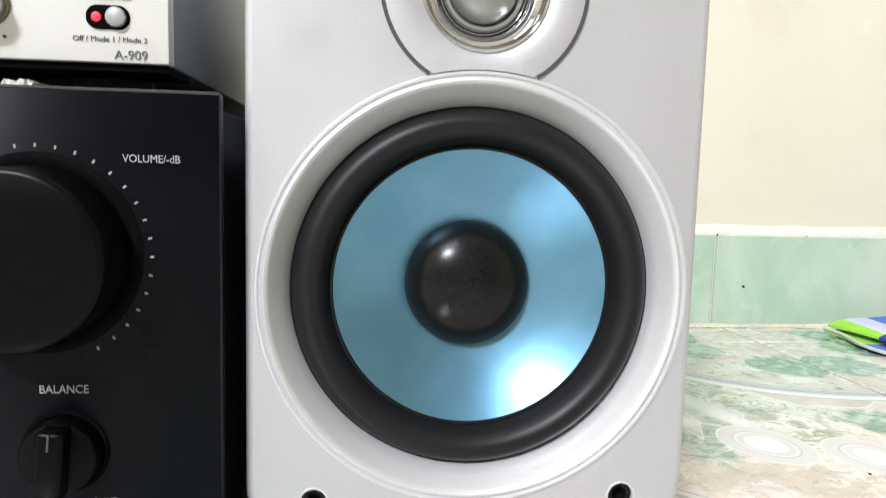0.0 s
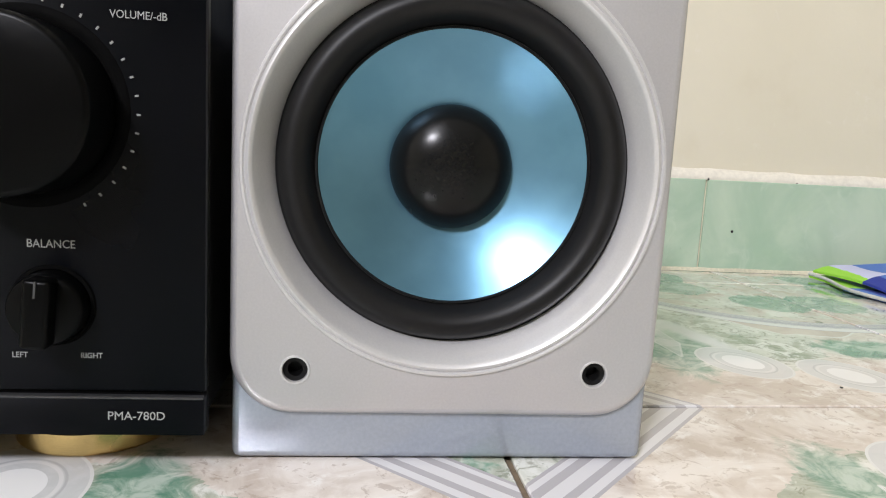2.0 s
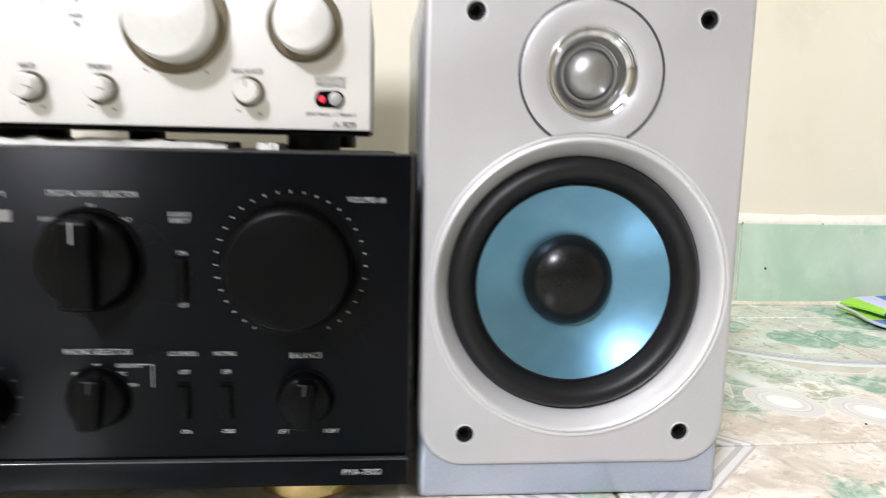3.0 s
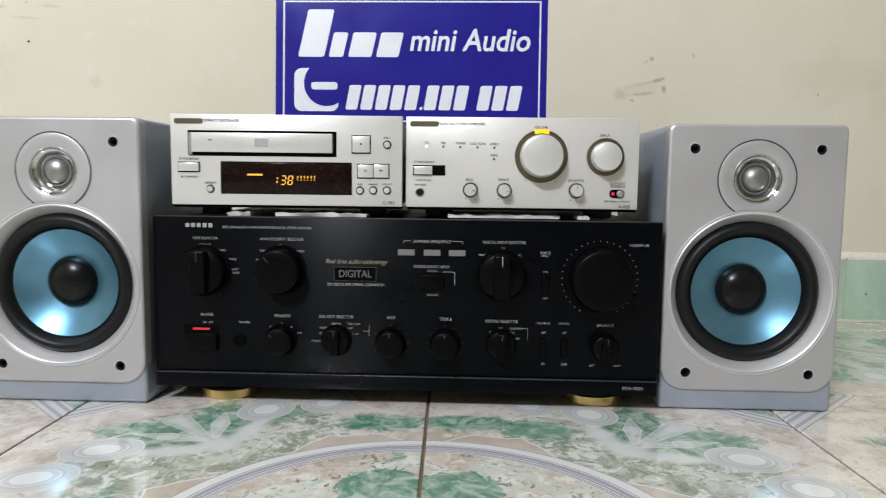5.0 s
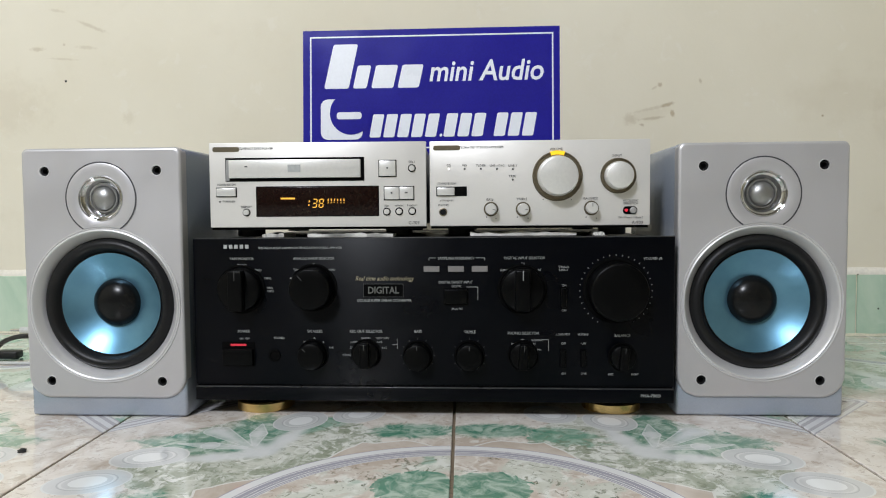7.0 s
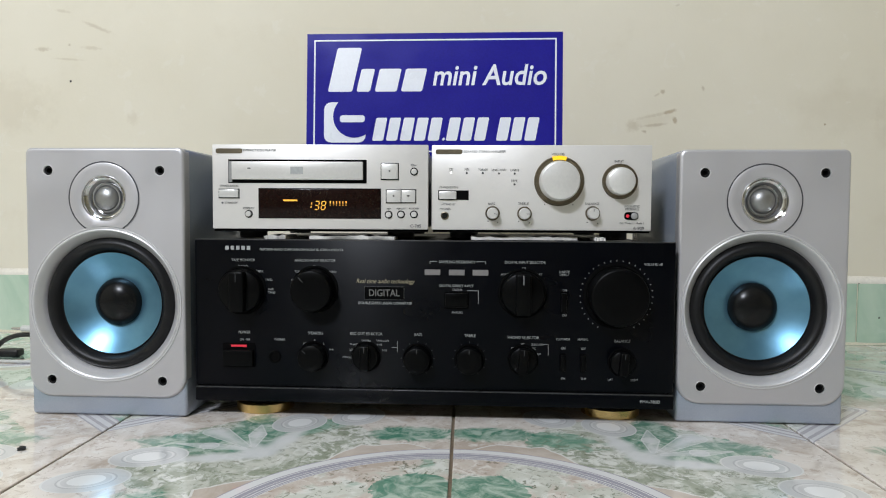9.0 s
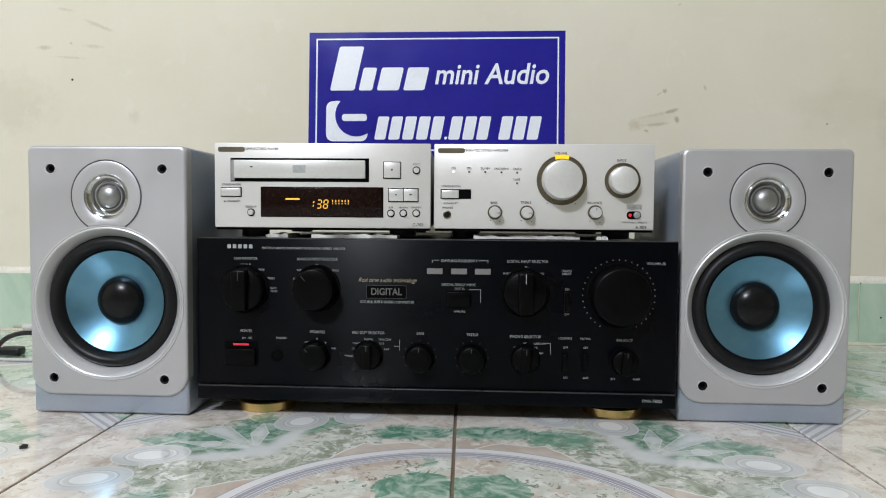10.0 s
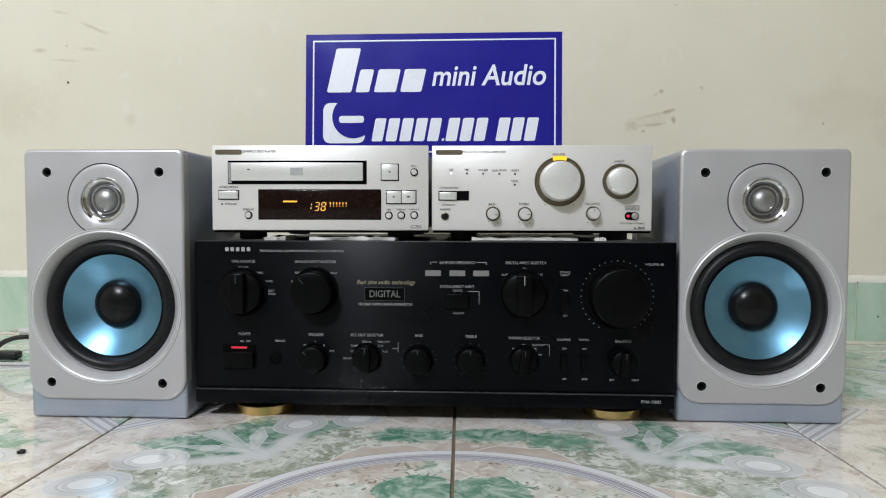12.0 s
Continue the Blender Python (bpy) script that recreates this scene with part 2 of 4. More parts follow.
def blue_cone():
    m, tree, bsdf, coords = start("blue_metal_cone", 0.34, 0.85)
    broad, fine = noise_of(tree, 30, 4, vector=coords), noise_of(tree, 900, 2, vector=coords)
    tree.links.new(blend(tree, broad.ramp(0.3, 0.7), (0.12, 0.28, 0.405), (0.155, 0.34, 0.475)), bsdf.inputs["Base Color"])
    tree.links.new(broad.ramp(0.3, 0.7, 0.32, 0.37).socket, bsdf.inputs["Roughness"])
    relief(tree, bsdf, fine, 0.04, 0.0002)
    return m


WALL, GREEN, TILE, CONE = wall_paint(), green_tile(), floor_tile(), blue_cone()
GROUT = plain("brown_floor_grout", (0.16, 0.12, 0.08), 0.9, stain=25, vary=0.35)
PALE_GROUT = plain("pale_wall_grout", (0.66, 0.62, 0.48), 0.85, stain=20, vary=0.2, bump=0.3)
MORTAR = plain("pale_cream_mortar", (0.80, 0.76, 0.66), 0.8, grain=220, stain=18, vary=0.10, bump=0.4)
CEILING = plain("white_ceiling", (0.78, 0.77, 0.72), 0.8)
SILVER = plain("satin_silver_paint", (0.54, 0.53, 0.54), 0.38, 0.5, grain=1200, vary=0.05, bump=0.03)
CABINET = plain("grey_blue_cabinet_foil", (0.35, 0.39, 0.45), 0.20, 0.30, grain=700, vary=0.08, bump=0.04)
LIP = plain("silver_ring_paint", (0.64, 0.635, 0.635), 0.37, 0.45, grain=1200, vary=0.04, bump=0.02)
RUBBER = plain("black_rubber", (0.007, 0.007, 0.0075), 0.42, vary=0.2, bump=0.05, spec=0.28)
CAP = plain("black_dust_cap", (0.006, 0.0062, 0.0062), 0.28, grain=900, vary=0.1, bump=0, spec=0.22)
CHROME = plain("chrome", (0.62, 0.62, 0.63), 0.08, 1.0, grain=160, vary=0.03, bump=0.10)
DOME = plain("grey_metal_dome", (0.34, 0.34, 0.335), 0.42, 0.9, vary=0.05)
DARK = plain("dark_socket", (0.004, 0.004, 0.004), 0.6, vary=0.3, spec=0.2)
PANEL = plain("black_brushed_panel", (0.0009, 0.0013, 0.0026), 0.31, 0.0, grain=90, vary=0.3, bump=0.05, stretch=(1, 1, 30), spec=0.13)
panel_shader = PANEL.node_tree.nodes["Principled BSDF"]
panel_shader.inputs["Anisotropic"].default_value, panel_shader.inputs["Anisotropic Rotation"].default_value = 0.85, 0.25
CASE = plain("black_steel_case", (0.007, 0.007, 0.008), 0.5, vary=0.25, bump=0.1, spec=0.2)
KNOB = plain("black_knob", (0.0014, 0.0015, 0.0016), 0.33, vary=0.25, bump=0.04, spec=0.10)
# paler than the panel: carries the highlight along its edges
EDGE = plain("edge_highlight_grey", (0.10, 0.10, 0.105), 0.3, 0.7, grain=200, vary=0.3, bump=0.05)
SEAM = plain("black_recess", (0.002, 0.002, 0.002), 0.8, vary=0.3, spec=0.05)
# dark grey for the shade inside the tweeter plate's groove
GROOVE_SHADE = plain("groove_shade_grey", (0.045, 0.045, 0.05), 0.5, vary=0.15, bump=0)
INK = plain("grey_print", (0.36, 0.37, 0.36), 0.6, vary=0.15, bump=0)
DIMINK = plain("worn_dark_print", (0.045, 0.046, 0.045), 0.6, vary=0.3, bump=0)
TICKINK = plain("faint_grey_print", (0.29, 0.295, 0.29), 0.6, vary=0.3, bump=0)
GOLDINK = plain("gold_print", (0.30, 0.26, 0.17), 0.5, vary=0.1, bump=0)
EMBLEM = plain("silver_grey_print", (0.13, 0.13, 0.12), 0.5, vary=0.1, bump=0)
GOLD = plain("brass_foot_ring", (0.72, 0.52, 0.22), 0.28, 1.0, grain=300, vary=0.1, bump=0.05, stretch=(1, 1, 20))
PLATE = plain("champagne_aluminium", (0.72, 0.70, 0.665), 0.36, 0.30, grain=220, vary=0.04, bump=0.03, stretch=(1, 1, 25))
BUTTON = plain("champagne_button", (0.72, 0.71, 0.68), 0.32, 0.40, vary=0.04)
BRONZE = plain("bronze_ring", (0.20, 0.17, 0.12), 0.32, 0.8, vary=0.1)
STEEL = plain("grey_painted_steel", (0.30, 0.30, 0.29), 0.45, 0.2, vary=0.1)
BLACKINK = plain("dark_print", (0.07, 0.07, 0.07), 0.6, vary=0.1, bump=0)
SMOKE = plain("smoked_display_window", (0.010, 0.004, 0.003), 0.16, vary=0.3, bump=0, spec=0.2)
WINDOWLET = plain("grey_indicator_window", (0.19, 0.18, 0.175), 0.35, vary=0.08)
AMBER = glow("amber_display_light", (1.0, 0.50, 0.05), 1.3)
RED = glow("red_lamp_light", (1.0, 0.02, 0.06), 0.65)
YELLOW = glow("yellow_indicator", (1.0, 0.62, 0.02), 0.55, (0.8, 0.5, 0.02))
WHITELED = glow("white_lamp_light", (1.0, 1.0, 1.0), 1.6)
SIGNBLUE = plain("blue_sign_film", (0.014, 0.012, 0.25), 0.20, grain=500, stain=18, vary=0.10, bump=0.02, coat=0.1, spec=0.3)
SIGNWHITE = plain("white_sign_film", (0.78, 0.80, 0.84), 0.3, vary=0.03, bump=0)
FOAM = plain("white_foam_board", (0.72, 0.72, 0.70), 0.7)
PAPER = plain("white_paper", (0.68, 0.67, 0.62), 0.8, stain=60, vary=0.15)
CABLE = plain("black_cable", (0.012, 0.012, 0.012), 0.45)
WHITECABLE = plain("grey_white_cable", (0.55, 0.56, 0.53), 0.5)
PITCH = plain("black_speck", (0.01, 0.01, 0.01), 0.6)


# ---- builders ----
def link(name, bm, material, parent=None, smooth=40, flat_front=False):
    mesh = bpy.data.meshes.new(name)
    bmesh.ops.recalc_face_normals(bm, faces=bm.faces[:])
    for f in bm.faces:
        f.smooth = True
    for e in bm.edges:
        if len(e.link_faces) == 2 and e.calc_face_angle(0) > radians(smooth):
            e.smooth = False
        elif flat_front and any(f.normal.y < -0.9995 for f in e.link_faces):
            e.smooth = False
    bm.to_mesh(mesh)
    bm.free()
    mesh.materials.append(material)
    ob = new(name, mesh)
    ob.parent = parent
    return ob


def part(name, bm, material, parent, label=""):
    return tagged(link(name, bm, material, parent), label)


def thing(name, label, category, x=0.0, y=0.0, z=0.0, turn=0.0, group="", kind=""):
    ob = new(name)
    ob.empty_display_size = 0.05
    ob.matrix_world = pose(x, y, z, 0, 0, turn)
    return tagged(ob, label, category, group, kind)


def box(x0, x1, y0, y1, z0, z1, bevel=0.0, steps=2, bm=None):
    made = bmesh.new()
    m = Matrix.Translation(((x0 + x1) / 2, (y0 + y1) / 2, (z0 + z1) / 2)) @ Matrix.Diagonal((x1 - x0, y1 - y0, z1 - z0, 1))
    bmesh.ops.create_cube(made, size=1, matrix=m)
    if bevel:
        bmesh.ops.bevel(made, geom=made.edges[:], offset=bevel, segments=steps, profile=0.5, affect="EDGES")
    return join(bm, made)


def join(bm, made):
    if bm is None:
        return made
    temp = bpy.data.meshes.new("temp")
    made.to_mesh(temp)
    made.free()
    bm.from_mesh(temp)
    bpy.data.meshes.remove(temp)
    return bm


def cut(bm, tools):
    """Cut the tools' shapes out of bm."""
    temps = []
    for b in [bm, *tools]:
        bmesh.ops.recalc_face_normals(b, faces=b.faces[:])
        mesh = bpy.data.meshes.new("temp")
        b.to_mesh(mesh)
        b.free()
        temps.append(new("temp", mesh))
    for tool in temps[1:]:
        mod = temps[0].modifiers.new("cut", "BOOLEAN")
        mod.operation, mod.solver, mod.object = "DIFFERENCE", "EXACT", tool
    bpy.context.view_layer.update()
    done = bpy.data.meshes.new_from_object(temps[0].evaluated_get(bpy.context.evaluated_depsgraph_get()))
    out = bmesh.new()
    out.from_mesh(done)
    bpy.data.meshes.remove(done)
    for o in temps:
        bpy.data.objects.remove(o)
    return out


def lathe(profile, cx=0.0, cz=0.0, n=48, bm=None):
    """Turn (radius, y) pairs round an axis along y."""
    made = bmesh.new()
    rings = []
    for r, y in profile:
        if r <= 1e-6:
            rings.append([made.verts.new((cx, y, cz))])
        else:
            rings.append([made.verts.new((cx + r * math.cos(2 * math.pi * i / n), y, cz + r * math.sin(2 * math.pi * i / n))) for i in range(n)])
    for p, q in zip(rings, rings[1:]):
        for i in range(n):
            k = (i + 1) % n
            if len(p) == 1:
                made.faces.new((p[0], q[i], q[k]))
            elif len(q) == 1:
                made.faces.new((p[i], p[k], q[0]))
            else:
                made.faces.new((p[i], p[k], q[k], q[i]))
    return join(bm, made)


def turned(profile, cx, cy, n=48, bm=None):
    """Turn (radius, z) pairs round an upright axis."""
    made = lathe(profile, 0, 0, n)
    bmesh.ops.transform(made, matrix=Matrix.Translation((cx, cy, 0)) @ Matrix(((1, 0, 0, 0), (0, 0, 1, 0), (0, 1, 0, 0), (0, 0, 0, 1))), verts=made.verts[:])
    return join(bm, made)


def lettering(body, x, z, size, material, parent, y=-0.0003, align="CENTER", shear=0.0, stretch=1.0, name="lettering", bold=0.0):
    """Printed words as a thin raised mesh, facing the front."""
    curve = bpy.data.curves.new("words", "FONT")
    curve.body, curve.size, curve.align_x, curve.align_y = body, size, align, "CENTER"
    curve.extrude, curve.shear, curve.offset, curve.resolution_u = 0.00008, shear, bold, 3
    temp = bpy.data.objects.new("words", curve)
    scene.collection.objects.link(temp)
    bpy.context.view_layer.update()
    mesh = bpy.data.meshes.new_from_object(temp.evaluated_get(bpy.context.evaluated_depsgraph_get()))
    bpy.data.objects.remove(temp)
    mesh.transform(Matrix.Translation((x, y, z)) @ Matrix.Rotation(radians(90), 4, "X") @ Matrix.Diagonal((stretch, 1, 1, 1)))
    mesh.materials.clear()
    mesh.materials.append(material)
    ob = new(name, mesh)
    ob.parent = parent
    return ob


def bar(x0, x1, z0, z1, material, parent, y=-0.0004, name="printed_bar", slant=0.0, round_by=0.0):
    """A plain printed bar, if need be leaning."""
    bm = box(x0, x1, y, y + 0.0006, z0, z1)
    if round_by:
        bmesh.ops.bevel(bm, geom=[e for e in bm.edges if abs(e.verts[0].co.y - e.verts[1].co.y) > 1e-5], offset=round_by, segments=4, profile=0.5, affect="EDGES")
    for v in bm.verts:
        v.co.x += slant * (v.co.z - z0)
    return part(name, bm, material, parent)


def tube(points, radius, n=10, bm=None):
    """A round cable through the points, smoothed."""
    pts = [Vector(p) for p in points]
    path = []
    for i in range(len(pts) - 1):
        p0, p1, p2, p3 = pts[max(i - 1, 0)], pts[i], pts[i + 1], pts[min(i + 2, len(pts) - 1)]
        for s in range(8):
            t = s / 8
            path.append(0.5 * (2 * p1 + (p2 - p0) * t + (2 * p0 - 5 * p1 + 4 * p2 - p3) * t * t + (3 * p1 - p0 - 3 * p2 + p3) * t ** 3))
    path.append(pts[-1])
    made, rings = bmesh.new(), []
    for i, p in enumerate(path):
        d = (path[min(i + 1, len(path) - 1)] - path[max(i - 1, 0)]).normalized()
        side = d.cross(Vector((0, 0, 1)) if abs(d.z) < 0.9 else Vector((1, 0, 0))).normalized()
        up = side.cross(d)
        rings.append([made.verts.new(p + radius * (side * math.cos(k * 2 * math.pi / n) + up * math.sin(k * 2 * math.pi / n))) for k in range(n)])
    for p, q in zip(rings, rings[1:]):
        for k in range(n):
            made.faces.new((p[k], p[(k + 1) % n], q[(k + 1) % n], q[k]))
    made.faces.new(rings[0])
    made.faces.new(rings[-1])
    return join(bm, made)


# ---- the room ----
WALL_Y = 0.445
tagged(link("wall_north", box(-1.9, 3.0, WALL_Y, WALL_Y + 0.12, -0.05, 2.7), WALL), "cream painted wall, scuffed and stained", "wall", kind="structure")
# unseen side walls, rear wall and ceiling, added and spaced to set the bounced light
tagged(link("wall_west", box(-2.02, -1.9, -4.4, WALL_Y + 0.12, -0.05, 2.7), WALL), "unseen cream side wall, added to bounce light", "wall", kind="structure")
tagged(link("wall_east", box(3.0, 3.12, -4.4, WALL_Y + 0.12, -0.05, 2.7), WALL), "unseen cream side wall, added to bounce light", "wall", kind="structure")
tagged(link("wall_south", box(-2.02, 3.12, -4.52, -4.4, -0.05, 2.7), WALL), "unseen cream wall behind the camera, added to bounce light", "wall", kind="structure")
tagged(link("ceiling", box(-2.02, 3.12, -4.52, WALL_Y + 0.12, 2.7, 2.8), CEILING), "unseen white ceiling, added to bounce light", "ceiling", kind="structure")


# ---- loudspeakers ----
def rounded(x0, x1, z0, z1, low, high, k=10):
    """Outline with rounded corners, low radius below and high radius above, anticlockwise."""
    out = []
    for cx, cz, r, a0 in ((x1 - low, z0 + low, low, -90), (x1 - high, z1 - high, high, 0), (x0 + high, z1 - high, high, 90), (x0 + low, z0 + low, low, 180)):
        for i in range(k + 1):
            a = radians(a0 + 90 * i / k)
            out.append((cx + r * math.cos(a), cz + r * math.sin(a)))
    full = []
    for p, q in zip(out, out[1:] + out[:1]):
        d = math.hypot(q[0] - p[0], q[1] - p[1])
        full += [(p[0] + (q[0] - p[0]) * i / max(1, int(d / 0.012)), p[1] + (q[1] - p[1]) * i / max(1, int(d / 0.012))) for i in range(max(1, int(d / 0.012)))]
    return full


SW, SH, SD = 0.1484, 0.2470, 0.205
WZ, TZ = 0.1040, 0.2014


def rod(r, y0, y1, cx, cz, n):
    return lathe([(0, y0), (r, y0), (r, y1), (0, y1)], cx, cz, n)


SOCKETS = [(sx, sz) for sx in (-0.0522, 0.0522) for sz in (0.0340, 0.2262)]


def baffle():
    """Moulded front plate with openings for woofer, tweeter and grille pegs."""
    bm = bmesh.new()
    line = rounded(-SW / 2, SW / 2, 0.0182, SH, 0.021, 0.0055)
    edge = 0.0026

    def shrink(d):
        return [(x * (1 - d / (SW / 2)), 0.132 + (z - 0.132) * (1 - d / 0.115)) for x, z in line]
    bow = [(edge * (1 - math.cos(radians(18 * i))), edge * (1 - math.sin(radians(18 * i)))) for i in range(6)]
    loops = [[bm.verts.new((x, y, z)) for x, z in shrink(d)] for d, y in [(0.0, 0.0125)] + bow]
    for p, q in zip(loops, loops[1:]):
        for i in range(len(p)):
            k = (i + 1) % len(p)
            bm.faces.new((p[i], p[k], q[k], q[i]))
    bm.faces.new(loops[0])
    bm.faces.new(loops[-1])
    return cut(bm, [rod(0.0676, -0.01, 0.02, 0, WZ, 128), rod(0.0206, -0.01, 0.02, 0, TZ, 64)] + [rod(0.0043, -0.01, 0.008, sx, sz, 24) for sx, sz in SOCKETS])


def loudspeaker(x, y, label):
    s = thing("loudspeaker", label, "loudspeaker", x, y, 0, group="pair of loudspeakers")
    body = part("cabinet", cut(box(-SW / 2 + 0.0004, SW / 2 - 0.0004, 0.0030, SD, 0.0007, SH - 0.0006, 0.0030, 3), [rod(0.0676, -0.01, 0.036, 0, WZ, 96), rod(0.0208, -0.01, 0.03, 0, TZ, 64)] + [rod(0.0043, -0.01, 0.008, sx, sz, 24) for sx, sz in SOCKETS]), CABINET, s, "grey-blue foiled cabinet")
    tagged(link("baffle", baffle(), SILVER, s, flat_front=True), "satin silver moulded front")
    for sx, sz in SOCKETS:
        hole = part("grille_socket", lathe([(0.0052, 0.0002), (0.0050, -0.0004), (0.0044, -0.0003), (0.0042, 0.0006), (0.0042, 0.0020)], sx, sz, 24), LIP, s, "silver rim")
        part("socket_bore", lathe([(0.0043, 0.0010), (0.0036, 0.0012), (0.0026, 0.0014), (0.0022, 0.0060), (0, 0.0060)], sx, sz, 24), DARK, hole, "black rubber bore")
    part("woofer_ring", lathe([(0.0716, 0.0003), (0.0711, -0.0008), (0.0704, -0.0008), (0.0698, 0.0001), (0.0691, -0.0008), (0.0684, -0.0010), (0.0678, -0.0007), (0.0670, 0.0004),
                               (0.0655, 0.0026), (0.0637, 0.0056), (0.0614, 0.0084), (0.0608, 0.0102)], 0, WZ, 128), LIP, s, "bright silver flared trim ring")
    part("surround", lathe([(0.0614, 0.0094), (0.0605, 0.0088), (0.0597, 0.0068), (0.0580, 0.0048), (0.0558, 0.0038), (0.0536, 0.0042), (0.0516, 0.0057), (0.0500, 0.0082),
                            (0.0489, 0.0108), (0.0480, 0.0120), (0.0468, 0.0126)], 0, WZ, 128), RUBBER, s, "black rubber half-roll surround")
    prof = []
    for i in range(13):
        u = i / 12
        prof.append((0.0476 - 0.0266 * u, 0.0115 + 0.0125 * u + 0.0012 * math.sin(math.pi * u)))
    part("cone", lathe(prof, 0, WZ, 128), CONE, s, "shiny blue metal cone")
    part("cone_edge", lathe([(0.0482, 0.0114), (0.0479, 0.0108), (0.0475, 0.0108), (0.0471, 0.0116)], 0, WZ, 128), RUBBER, s, "thin black glue line")
    part("dust_cap", lathe([(0.0226, 0.0250), (0.0224, 0.0228), (0.0215, 0.0204), (0.0196, 0.0178), (0.0168, 0.0154), (0.0133, 0.0135), (0.0092, 0.0121), (0.0047, 0.0113), (0, 0.0110)], 0, WZ, 64), CAP, s, "glossy black domed cap")
    # tweeter plate, cut off below by the woofer's ring
    plate = bmesh.new()
    n, loops = 96, []
    for r, yy in ((0.0334, 0.0003), (0.0331, -0.0003), (0.0327, -0.0003), (0.0323, 0.0002), (0.0319, -0.0006), (0.0310, -0.0009), (0.0212, -0.0009), (0.0206, -0.0005), (0.0205, 0.0014)):
        ringv = []
        for i in range(n):
            a = 2 * math.pi * i / n
            px, pz = r * math.cos(a), TZ + r * math.sin(a)
            d = math.hypot(px, pz - WZ)
            if d < 0.0716 and r > 0.0225:
                k = 0.0716 / d
                px, pz = px * k, WZ + (pz - WZ) * k
            ringv.append(plate.verts.new((px, yy, pz)))
        loops.append(ringv)
    for p, q in zip(loops, loops[1:]):
        for i in range(n):
            k = (i + 1) % n
            plate.faces.new((p[i], p[k], q[k], q[i]))
    part("tweeter_plate", plate, SILVER, s, "silver round plate")
    # the groove's shade, painted as a flat dark arc round the plate
    groove = bmesh.new()
    loops = []
    for r in (0.0317, 0.0332):
        arc = []
        for i in range(81):
            a = radians(-58 + 296 * i / 80)
            arc.append(groove.verts.new((r * math.cos(a), -0.0005, TZ + r * math.sin(a))))
        loops.append(arc)
    for i in range(80):
        groove.faces.new((loops[0][i], loops[0][i + 1], loops[1][i + 1], loops[1][i]))
    part("plate_groove_shade", groove, GROOVE_SHADE, s, "flat dark ring painting the groove's shade")
    part("horn_ring", lathe([(0.0208, -0.0004), (0.0206, -0.0012), (0.0202, -0.0016), (0.0197, -0.0013), (0.0194, -0.0002), (0.0190, 0.0002), (0.0184, -0.0001), (0.0174, 0.0004), (0.0163, 0.0014), (0.0154, 0.0028), (0.0147, 0.0044), (0.0142, 0.0056), (0.0136, 0.0058), (0.0130, 0.0064)], 0, TZ, 64), CHROME, s, "polished chrome ring")
    part("tweeter_rim", lathe([(0.0133, 0.0056), (0.0128, 0.0042), (0.0118, 0.0042), (0.0110, 0.0054), (0.0108, 0.0066)], 0, TZ, 48), DOME, s)
    part("tweeter_dome", lathe([(0.0111, 0.0062), (0.0106, 0.0040), (0.0094, 0.0020), (0.0074, 0.0003), (0.0048, -0.0008), (0.0024, -0.0013), (0, -0.0014)], 0, TZ, 48), DOME, s, "grey metal dome")
    # added black slab that darkens the shadow line between cabinet and floor
    part("base_shadow", box(-SW / 2 + 0.006, SW / 2 - 0.006, 0.0100, SD - 0.004, 0.0, 0.0016), RUBBER, s, "added black slab for the thin shadow under the cabinet")
    return s


loudspeaker(-0.2972, -0.0090, "silver bookshelf loudspeaker with blue cone beside the black amplifier")
loudspeaker(0.2962, 0.0108, "silver bookshelf loudspeaker with blue cone, near the folded towel")

# ---- black amplifier ----
amp = thing("amplifier", "wide black stereo amplifier with many knobs on brass feet", "amplifier")
TOP, LOW = 0.1644, 0.0155
part("case", box(-0.2150, 0.2150, 0.0040, 0.385, LOW + 0.001, TOP - 0.003, 0.0025, 2), CASE, amp, "black steel case")
part("front_panel", box(-0.2170, 0.2170, 0.0, 0.0060, 0.0296, TOP, 0.0009, 2), PANEL, amp, "black brushed front panel")
part("lower_strip", box(-0.2170, 0.2170, -0.0016, 0.0060, LOW, 0.0284, 0.0008, 2), PANEL, amp, "black lower trim strip")
# two thin added bars paint the bright glint along the panel's edges
part("strip_highlight", box(-0.2166, 0.2166, -0.0019, 0.0010, 0.0276, 0.0285, 0.0003, 1), EDGE, amp, "thin pale bar standing in for the edge highlight")
part("top_highlight", box(-0.2166, 0.2166, -0.0002, 0.0040, TOP - 0.0008, TOP + 0.0002, 0.0003, 1), EDGE, amp, "thin pale bar standing in for the edge highlight")
part("strip_seam", box(-0.2160, 0.2160, 0.0012, 0.0058, 0.0280, 0.0300), SEAM, amp)
for fx, front in ((-0.1630, 0.0370), (0.1690, 0.0425)):
    for fy in (front, 0.33):
        foot = part("foot", turned([(0, 0.0002), (0.0265, 0.0002), (0.0272, 0.0010), (0.0272, 0.0080), (0.0263, 0.0088), (0.0, 0.0088)], fx, fy, 48), GOLD, amp, "brass ring foot")
        part("foot_pad", turned([(0, 0.0086), (0.0200, 0.0086), (0.0212, 0.0120), (0.0212, 0.0170), (0, 0.0170)], fx, fy, 40), RUBBER, foot, "black plastic top")


